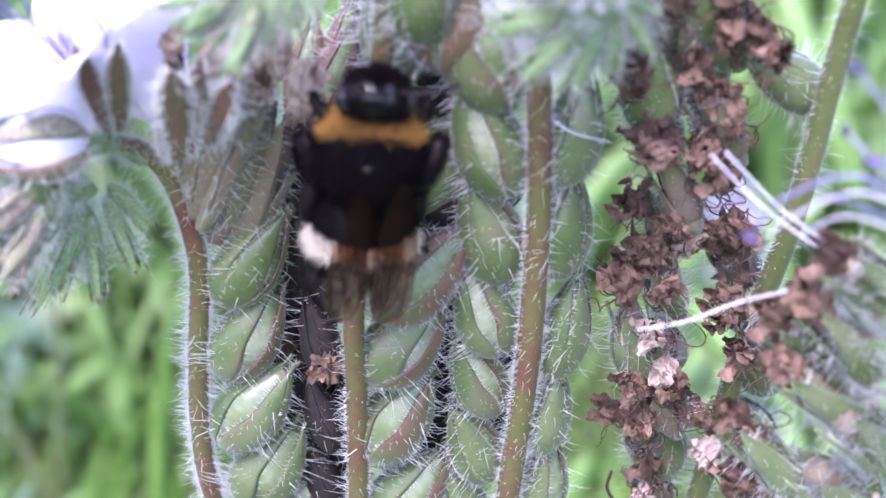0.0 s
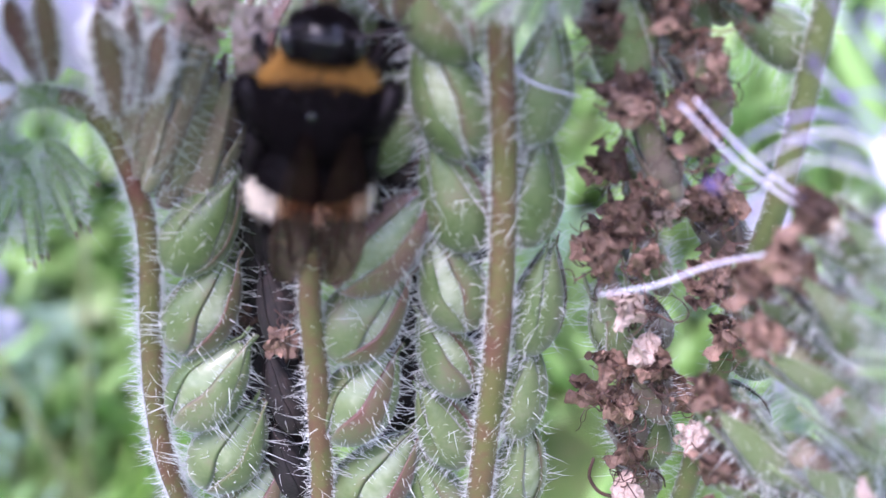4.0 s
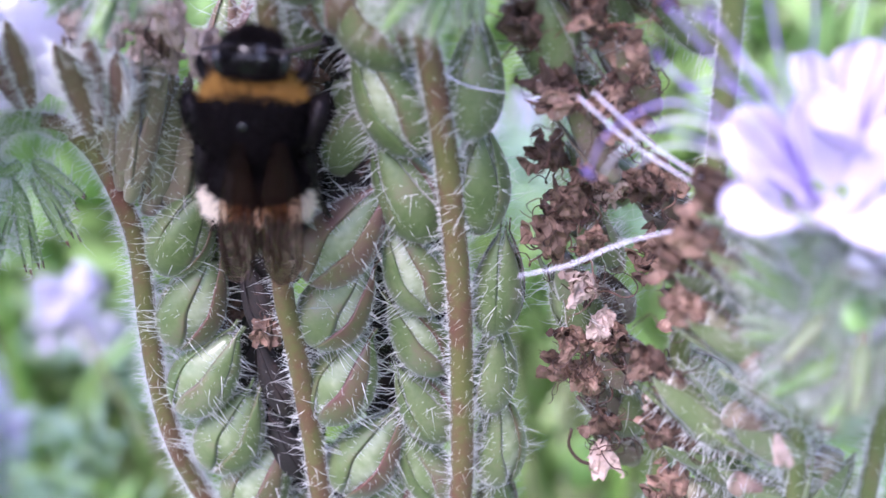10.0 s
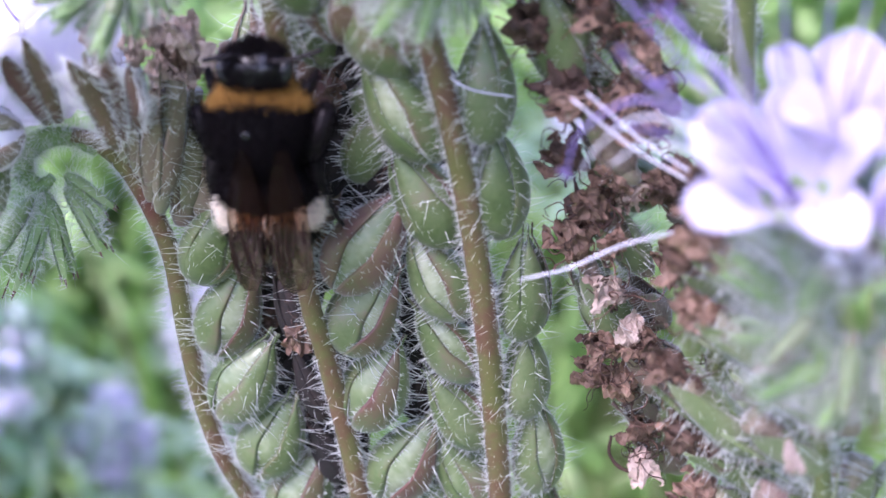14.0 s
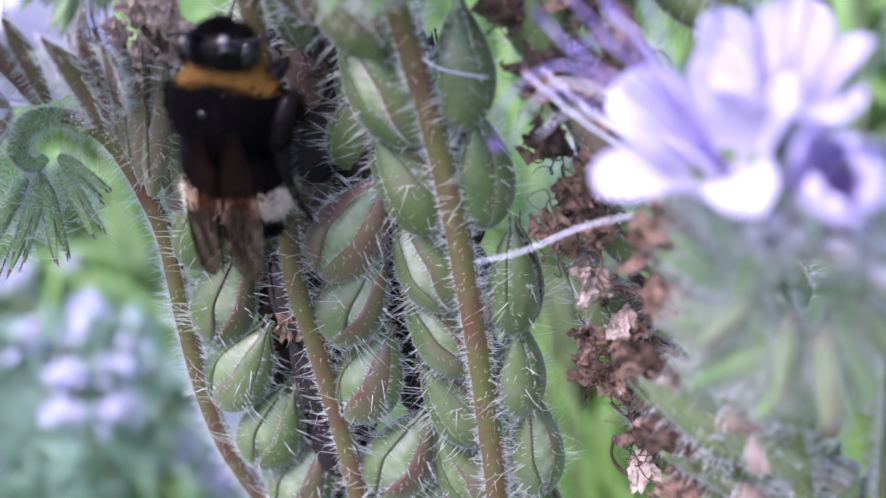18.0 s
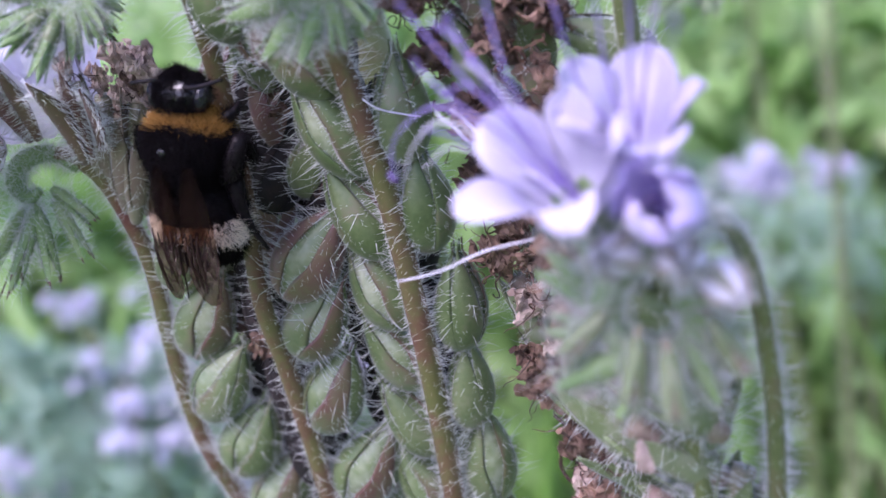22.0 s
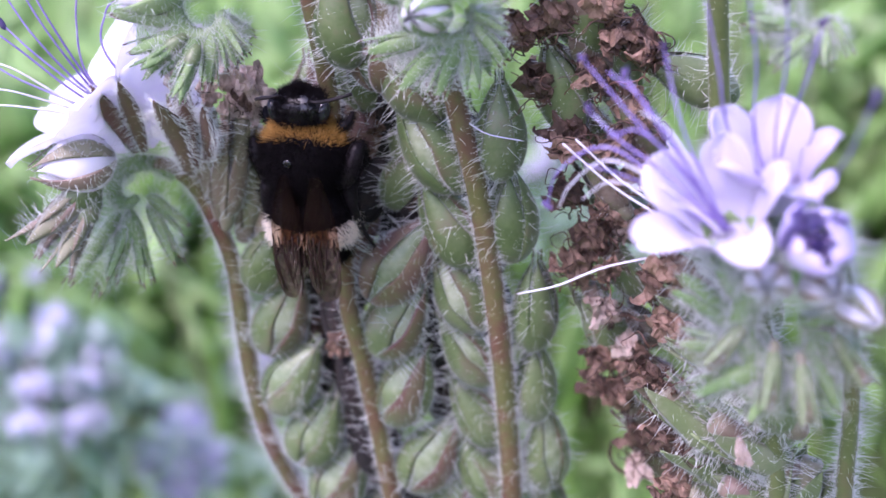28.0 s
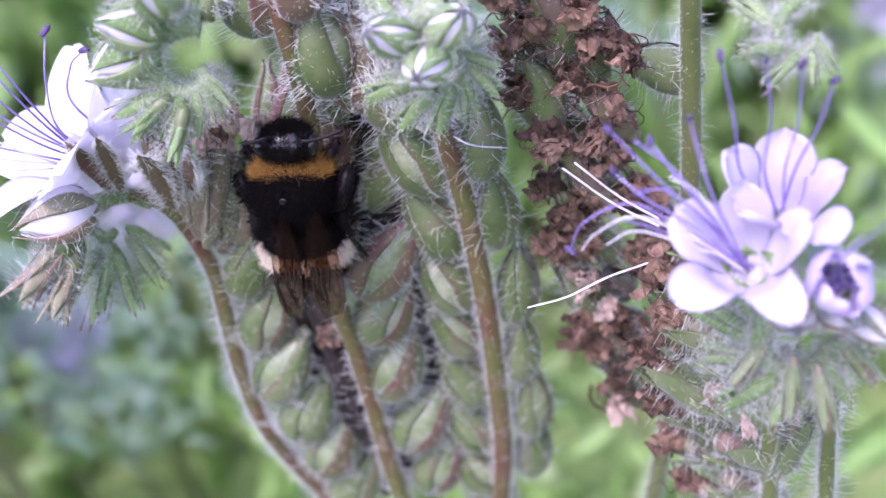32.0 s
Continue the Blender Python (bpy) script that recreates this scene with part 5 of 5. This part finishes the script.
flower(f_, F0, (24.6, -24.8, 7.0), (-0.18, -0.55, 0.82), (0.05, -0.8, -0.5), 1.0, (1.75, 0.75, 0.5, 0.8, 1.35), PETAL,
       [([(22, -25.6, 10), (19, -24.6, 12.6), (16.2, -23.2, 11.4), (15.2, -22, 9.2)], "anther"), ([(22, -25.6, 10), (19, -25, 12.0), (16.8, -23.2, 10.6), (15.8, -22, 9.0)], "white"),
        ([(22.6, -26, 11), (20.2, -26, 14.5), (18.2, -25, 17.4)], "anther"), ([(23, -26.4, 11), (21.4, -26.4, 14), (20.2, -25.4, 16.4)], "anther"),
        ([(23.4, -26.6, 11), (22.6, -27, 14), (22.2, -26.4, 17.6)], "anther"), ([(22, -25.4, 9.4), (19, -24, 10.6), (17.2, -23, 9.6)], "white"), ([(22.4, -26, 11.5), (20.6, -25.4, 13.4), (19.4, -24.6, 13.2)], "anther"), ([(22.8, -26.2, 11.5), (21.0, -26.2, 15), (19.4, -25.4, 16.6)], ""), ([(22.2, -25.8, 10.6), (19.6, -25.2, 13), (18.2, -24.4, 14.6)], "anther"), ([(23.2, -26.6, 11), (22.0, -26.8, 13.6), (20.8, -26.4, 14.6)], "white"), ([(21.8, -25.2, 9.6), (19.6, -24.6, 11), (17.6, -23.6, 11.6)], "")],
       True, (7.2, 5.6, 5.4, 5.8, 6.5), 0.72, (0.85, 1.1, 1.2, 1.3, 1.2), 0.2, "open pale lavender flower with spread petals")
flower(f_, F0, (27.0, -22.4, 7.6), (0.04, -0.34, 1), (0.1, -1, 0.2), 1.0, (1.9, 0.75, 0.35, 0.4, 0.8), PETAL,
       [([(25.2, -23, 12), (24.8, -24.5, 16), (24.4, -25, 20)], "anther"), ([(26.4, -23, 12), (26.6, -25, 16), (26.4, -26, 19.6)], "anther"), ([(27.4, -23.4, 12), (28.0, -25, 15.6), (28.2, -26, 19.0)], "anther"),
        ([(28, -23.4, 12), (29, -25, 15), (29.8, -25.7, 17.6)], "anther")], True, (6.2, 5.2, 5.8, 6.0, 5.6), 0.68, 1.4, 0.2, "upright lavender flower seen from its side")
flower(f_, F0, (28.6, -26.8, 6.6), (-0.08, -0.85, 0.42), (0, -0.6, -0.8), 0.86, (-0.5, -1.3, -0.7, -0.35, -1.0), BELL, [([(28.4, -28.6, 7.8), (28.3, -29.6, 8.3), (28.2, -30.2, 8.5)], "anther"), ([(28.6, -28.6, 7.6), (28.6, -29.4, 8.0), (28.7, -30.0, 8.0)], "anther"), ([(28.2, -28.4, 7.6), (28.0, -29.2, 8.0), (27.8, -29.9, 8.1)], "anther"), ([(28.4, -30, 10), (29.4, -33, 13), (30.3, -34.7, 15.7)], "anther"), ([(27.9, -30.6, 9.0), (27.4, -32.2, 10.6), (27.0, -33.5, 12.2)], "anther")],
       True, (4.8, 5.2, 5.4, 5.9, 5.0), 0.66, 1.4, 0.3, "half-open violet bell-shaped flower")
opening_bud(f_, F0, (26.2, -26.6, 5.2), (-0.15, -0.95, 0.25), (0, 0, 1), 0.72)
opening_bud(f_, F0, (28.4, -26.0, 4.6), (0.15, -0.95, 0.12), (0, 0, 1), 0.7)
opening_bud(f_, F0, (29.6, -25.4, 3.6), (0.4, -0.8, -0.2), (0, 0, 1), 0.7)
coil(f_, F0, (27.2, -24.6, 1.4), 3.0, 1.8, 5.4, 11, size=1.15, thick=0.8, out=-0.3, extra=2200)
for p, ax in (((26.2, -26, 1.2), (-0.25, -0.4, -1)), ((27.4, -26.5, 0.6), (0.0, -0.4, -1)), ((25.0, -25, 2.4), (-0.8, -0.3, -0.7)), ((29.2, -25, 1.4), (0.5, -0.3, -0.9))):
    long_calyx(f_, F0, p, np.array(p) + unit(ax) * 3.6, (0.3 * rng.normal(), -1, 0.2), 0.55, int(rng.integers(3)), GREYSEPAL)

# ---- bumblebee: head up, back towards the viewer; local millimetres from the middle of the thorax ----
bee = thing("bumblebee", (-0.7, -8.8, 10.8), "black bumblebee with orange collar and cream abdomen band on the pods", "bumblebee")


def lump(rx, ry, rz, centre, nu=16, nv=24):
    v, f = ball(rx, ry, rz, nu, nv, 0.004)
    return v + np.array(centre, float), f


def fur(vf, keep, n, lo, hi, rad, lean, droop=(0, 0, -0.5)):
    p, q = sample(vf, n)
    ok = np.array([keep(*x) for x in p])
    return hair(p[ok], q[ok], lo, hi, rad, lean, droop)


thorax = lump(2.75, 2.4, 2.9, (0, 0.2, -0.2))
thorax[0][:, 0] *= 1 + 0.16 * np.clip(thorax[0][:, 2] / 2, 0, 1) - 0.22 * np.clip(-thorax[0][:, 2] / 2, 0, 1)
ob = part("thorax", thorax, BODY, bee)
brim = lambda x, z: z > 1.88 - 0.1 * x * x + 0.13 * rng.normal()
part("black_fur", fur(thorax, lambda x, y, z: not brim(x, z), 16000, 0.35, 0.95, 0.02, 0.4), BLACKFUR, ob, "short black fur")
part("bald_patch", lump(0.3, 0.08, 0.28, (-0.35, -2.36, 0.45), 10, 14), SHELL, ob, "shiny bare spot on the back")
collar = Geo().add(fur(thorax, lambda x, y, z: brim(x, z) and y < 1.5, 26000, 0.3, 0.85, 0.015, 0.3, (0, -0.05, 0.0)))
part("orange_collar", collar, ORANGEFUR, ob, "orange-brown fur collar")
head = lump(2.0, 1.35, 1.35, (0.05, 0.0, 3.5), 12, 18)
ob = part("head", head, SHELL, bee)
part("black_fur", Geo().add(fur(head, lambda x, y, z: abs(x) < 1.6 and not (0.4 < x < 0.8 and y < -0.7 and z > 3.75), 5600, 0.25, 0.75, 0.018, 0.45, (0, 0, 0.3))), BLACKFUR, ob)
part("tuft", Geo().add(fur(lump(0.5, 0.4, 0.4, (0, -0.2, 4.7), 8, 10), lambda x, y, z: z > 4.6, 900, 0.3, 0.8, 0.02, 0.4, (0, 0, 0.6))), BLACKFUR, ob)
for s in (-1, 1):
    part("eye", ball(0.5, 0.62, 0.85, 10, 14), EYE, bee, "glossy black eye", stand((1.62 * s, -0.4, 3.45), (0.25 * s, 0.0, 1)))
    part("ocellus", lump(0.13, 0.13, 0.13, (0.35 * s, -1.25, 3.9), 6, 8), EYE, bee)
    f = curve([(0.8, -0.8, 4.2), (1.2, -1.3, 4.45), (1.7, -1.4, 4.45), (2.8, -1.5, 4.75), (4.0, -1.4, 5.15)] if s > 0 else
              [(-0.7, -0.7, 4.3), (-1.0, -1.3, 4.7), (-1.5, -1.5, 4.65), (-2.0, -1.6, 4.6), (-2.5, -1.5, 4.45)], 26)
    part("antenna", tube(f, [0.1, 0.1, 0.12, 0.13, 0.12], 8, 0.03), LEG, bee, "black jointed antenna")
belly = lump(2.9, 2.5, 3.4, (0.1, 0.5, -4.9), 18, 26)
ob = part("abdomen", belly, BODY, bee)
under_wing = lambda x, y: -1.45 < x < 1.85 and y < 0 and not 0.3 < x < 0.75
dark = lambda x, z: z > -4.5 + 0.03 * x * x or -7.6 < z < -5.6 - 0.05 * x * x
pale = lambda x, z: -5.6 - 0.05 * x * x < z < -4.5 + 0.03 * x * x
part("black_fur", Geo().add(fur(belly, lambda x, y, z: dark(x, z) and not under_wing(x, y), 11000, 0.35, 0.95, 0.02, 0.35))
     .add(fur(belly, lambda x, y, z: dark(x, z) and under_wing(x, y), 9000, 0.2, 0.45, 0.02, 0.3)), BLACKFUR, ob)
part("cream_band", Geo().add(fur(belly, lambda x, y, z: pale(x, z) and not under_wing(x, y), 14000, 0.35, 0.95, 0.02, 0.3, (0, 0, -0.25))), CREAMFUR, ob, "cream-white fur band across the abdomen")
# Under the wings the band's fur itself carries the wing's brown tint.
part("brown_band", fur(belly, lambda x, y, z: pale(x, z) and under_wing(x, y), 9000, 0.2, 0.4, 0.022, 0.3, (0, 0, -0.4)), TINTEDFUR, ob, "middle of the cream fur band, coloured brown as seen through the wing")
part("buff_tail", Geo().add(fur(belly, lambda x, y, z: z < -7.6, 7000, 0.35, 0.8, 0.022, 0.4)), BUFFFUR, ob, "greyish buff tail fur")


def wing_prof(u):
    return (0.3 + 0.7 * math.sin(min(u / 0.5, 1) * 1.571)) * max(0.0, 1 - max(0.0, (u - 0.6) / 0.4) ** 2.6) ** 0.55


def on_wing(x, z):
    u = z / 9.8
    return (x, -0.07 + 0.42 * 9.8 * u ** 3 / 3, z * (1 - 0.03 * u))


for s in (-1, 1):
    film = blade(9.8, 2.0 if s < 0 else 2.4, wing_prof, -0.42, 0.08, 0.03, 60, 14, 0.14, 2.0)
    v = film[0]
    k = np.clip((v[:, 2] - 3.0) / 1.5, 0, 1)
    v[:, 1] += k * (0.07 * np.sin(5.0 * v[:, 0] + 2.2 * v[:, 2] + s) + 0.05 * np.sin(9.0 * v[:, 0] - 5.1 * v[:, 2]) + 0.03 * np.sin(4.0 * v[:, 0] + 9.7 * v[:, 2]))
    m = stand((-0.55 if s < 0 else 1.6, -2.5, -0.3), ((-0.06 if s < 0 else 0.02), -0.02, -1), (0.05 * s, -1, 0.02))
    ob = part("wing", film, WING, bee, "smoky brown folded wing with dark veins", m)
    for x0, x1, z0, z1 in ((-0.9 * s, -0.55 * s, 3.4, 9.5), (0.9 * s, 0.75 * s, 3.3, 9.6), (0.05, 0.35 * s, 3.5, 8.9), (-0.5 * s, -0.1, 3.6, 7.0)):
        part("vein", tube(curve([on_wing(x0, z0 + 1), on_wing((x0 + x1) / 2 + 0.12 * rng.normal(), (z0 + z1) / 2), on_wing((x0 + 2 * x1) / 3 + 0.1 * rng.normal(), 0.25 * z0 + 0.75 * z1), on_wing(x1, z1)], 16), [0.045, 0.065, 0.045], 6), VEIN, ob)
    for x0, x1, z0, z1 in ((0.5 * s, 0.55 * s, 4.4, 9.0), (-0.75 * s, -0.3 * s, 5.2, 9.3), (0.2 * s, 0.05, 4.8, 7.8), (0.75 * s, 0.25 * s, 5.6, 8.2)):
        part("vein", tube(curve([on_wing(x0, z0), on_wing(x0 + 0.1 * rng.normal(), (z0 + z1) / 2), on_wing(x1, z1)], 12), [0.05, 0.06, 0.04], 6), VEIN, ob)
    for xa, za, xb, zb in ((-0.8, 5.0, 0.1, 6.1), (0.2, 7.4, 0.7, 6.6), (-0.7, 7.7, -0.35, 7.1), (-0.2, 8.2, 0.4, 8.0), (0.1, 5.4, 0.8, 5.9), (-0.6, 6.4, 0.0, 6.9)):
        part("vein", tube(curve([on_wing(xa, za), on_wing((xa + xb) / 2, (za + zb) / 2 + 0.2), on_wing(xb, zb)], 8), [0.04, 0.04], 5), VEIN, ob)
    under = blade(6.8, 1.6, wing_prof, -0.3, 0.05, 0.03, 14, 5, 0.09, 2.0)
    part("hind_wing", under, WING, bee, m=stand((0.5 + 0.85 * s, -2.4, -1.2), (-0.02 * s, -0.03, -1), (0.1 * s, -1, 0)))


def leg(pts, r, n=700):
    t = tube(curve(pts, 22), r, 9, 0.03)
    ob = part("leg", t, LEG, bee)
    part("bristles", Geo().add(hairy(t, n, 0.15, 0.6, 0.016, 0.35)), BLACKFUR, ob)


for s in (-1, 1):
    leg([(1.6 * s, 1.0, 1.4), (2.4 * s, 0.8, 2.0), (2.9 * s, 1.1, 2.4), (3.1 * s, 1.6, 2.9)], [0.4, 0.4, 0.25, 0.12])
    leg([(2.0 * s, 1.0, -1.6), (2.8 * s, 0.5, -2.2), (3.05 * s, 0.4, -3.6), ((3.6 if s > 0 else 3.2) * s, 0.9, -5.4), ((4.2 if s > 0 else 3.4) * s, 1.5, -6.9)], [0.55, 0.65, 0.45, 0.2, 0.1])
leg([(1.9, 0.8, -2.0), (2.8, 0.1, -1.2), (3.4, 0.0, 0.0), (3.75, 0.3, 0.9), (3.8, 1.0, 0.2), (3.8, 1.8, -1.0)], [0.6, 0.75, 0.66, 0.5, 0.3, 0.16], 2600)
leg([(-1.9, 0.8, -2.0), (-2.7, 0.2, -1.2), (-3.2, 0.1, 0.0), (-3.55, 0.4, 0.7), (-3.6, 1.1, -0.4), (-3.5, 1.8, -2.0)], [0.6, 0.7, 0.6, 0.45, 0.28, 0.16], 2600)


BEE = [
    (0.0, pose(-0.00089, -0.00878, 0.01051, 12.54, 8.20, 1.61)),
    (1.0, pose(-0.00079, -0.00887, 0.01058, 11.83, 8.30, 2.02)),
    (2.0, pose(-0.00078, -0.00883, 0.01047, 12.76, 8.30, 2.06)),
    (3.0, pose(-0.00067, -0.00864, 0.01060, 13.56, 8.13, 2.42)),
    (3.5, pose(-0.00076, -0.00845, 0.01057, 14.08, 8.38, 3.68)),
    (5.5, pose(-0.00077, -0.00798, 0.01022, 9.95, 10.31, 1.93)),
    (6.0, pose(-0.00079, -0.00821, 0.01030, 10.55, 10.30, 2.29)),
    (7.0, pose(-0.00083, -0.00822, 0.01030, 10.51, 10.26, 1.39)),
    (8.0, pose(-0.00106, -0.00832, 0.01040, 10.43, 9.89, 1.08)),
    (9.0, pose(-0.00112, -0.00824, 0.01047, 10.26, 10.12, 1.16)),
    (10.0, pose(-0.00120, -0.00812, 0.01042, 9.78, 10.15, -0.20)),
    (11.0, pose(-0.00127, -0.00801, 0.01039, 10.10, 10.28, 0.51)),
    (12.0, pose(-0.00129, -0.00809, 0.01043, 9.48, 10.22, -0.04)),
    (13.0, pose(-0.00134, -0.00802, 0.01044, 9.60, 10.28, 0.08)),
    (14.0, pose(-0.00136, -0.00807, 0.01043, 8.64, 10.30, -0.27)),
    (14.5, pose(-0.00151, -0.00802, 0.01043, 8.19, 10.21, -0.78)),
    (16.5, pose(-0.00145, -0.00795, 0.01032, 4.42, 13.16, -11.03)),
    (17.0, pose(-0.00151, -0.00800, 0.01043, 5.22, 13.47, -11.26)),
    (18.0, pose(-0.00157, -0.00828, 0.01034, 5.45, 13.59, -9.19)),
    (19.0, pose(-0.00165, -0.00825, 0.01032, 4.78, 13.12, -10.23)),
    (20.0, pose(-0.00163, -0.00834, 0.01031, 4.91, 12.94, -9.91)),
    (21.0, pose(-0.00170, -0.00838, 0.01031, 4.65, 12.75, -10.04)),
    (22.0, pose(-0.00169, -0.00845, 0.01022, 3.96, 12.11, -10.64)),
    (23.0, pose(-0.00161, -0.00846, 0.01016, 3.97, 12.13, -10.98)),
    (24.0, pose(-0.00164, -0.00845, 0.01024, 4.13, 12.19, -11.45)),
    (24.5, pose(-0.00160, -0.00851, 0.01031, 4.54, 12.36, -10.62)),
    (26.5, pose(-0.00158, -0.00844, 0.01074, 4.70, 9.70, -7.44)),
    (27.0, pose(-0.00157, -0.00833, 0.01070, 4.75, 9.87, -6.62)),
    (28.0, pose(-0.00158, -0.00852, 0.01073, 6.21, 9.85, -5.81)),
    (29.0, pose(-0.00159, -0.00848, 0.01071, 6.68, 9.71, -4.89)),
    (30.0, pose(-0.00166, -0.00849, 0.01072, 7.70, 9.30, -3.64)),
    (31.0, pose(-0.00170, -0.00841, 0.01090, 6.51, 9.47, -4.16)),
    (32.0, pose(-0.00165, -0.00855, 0.01090, 6.74, 9.48, -4.46)),
]


def motions():
    walk(bee, BEE)


motions()
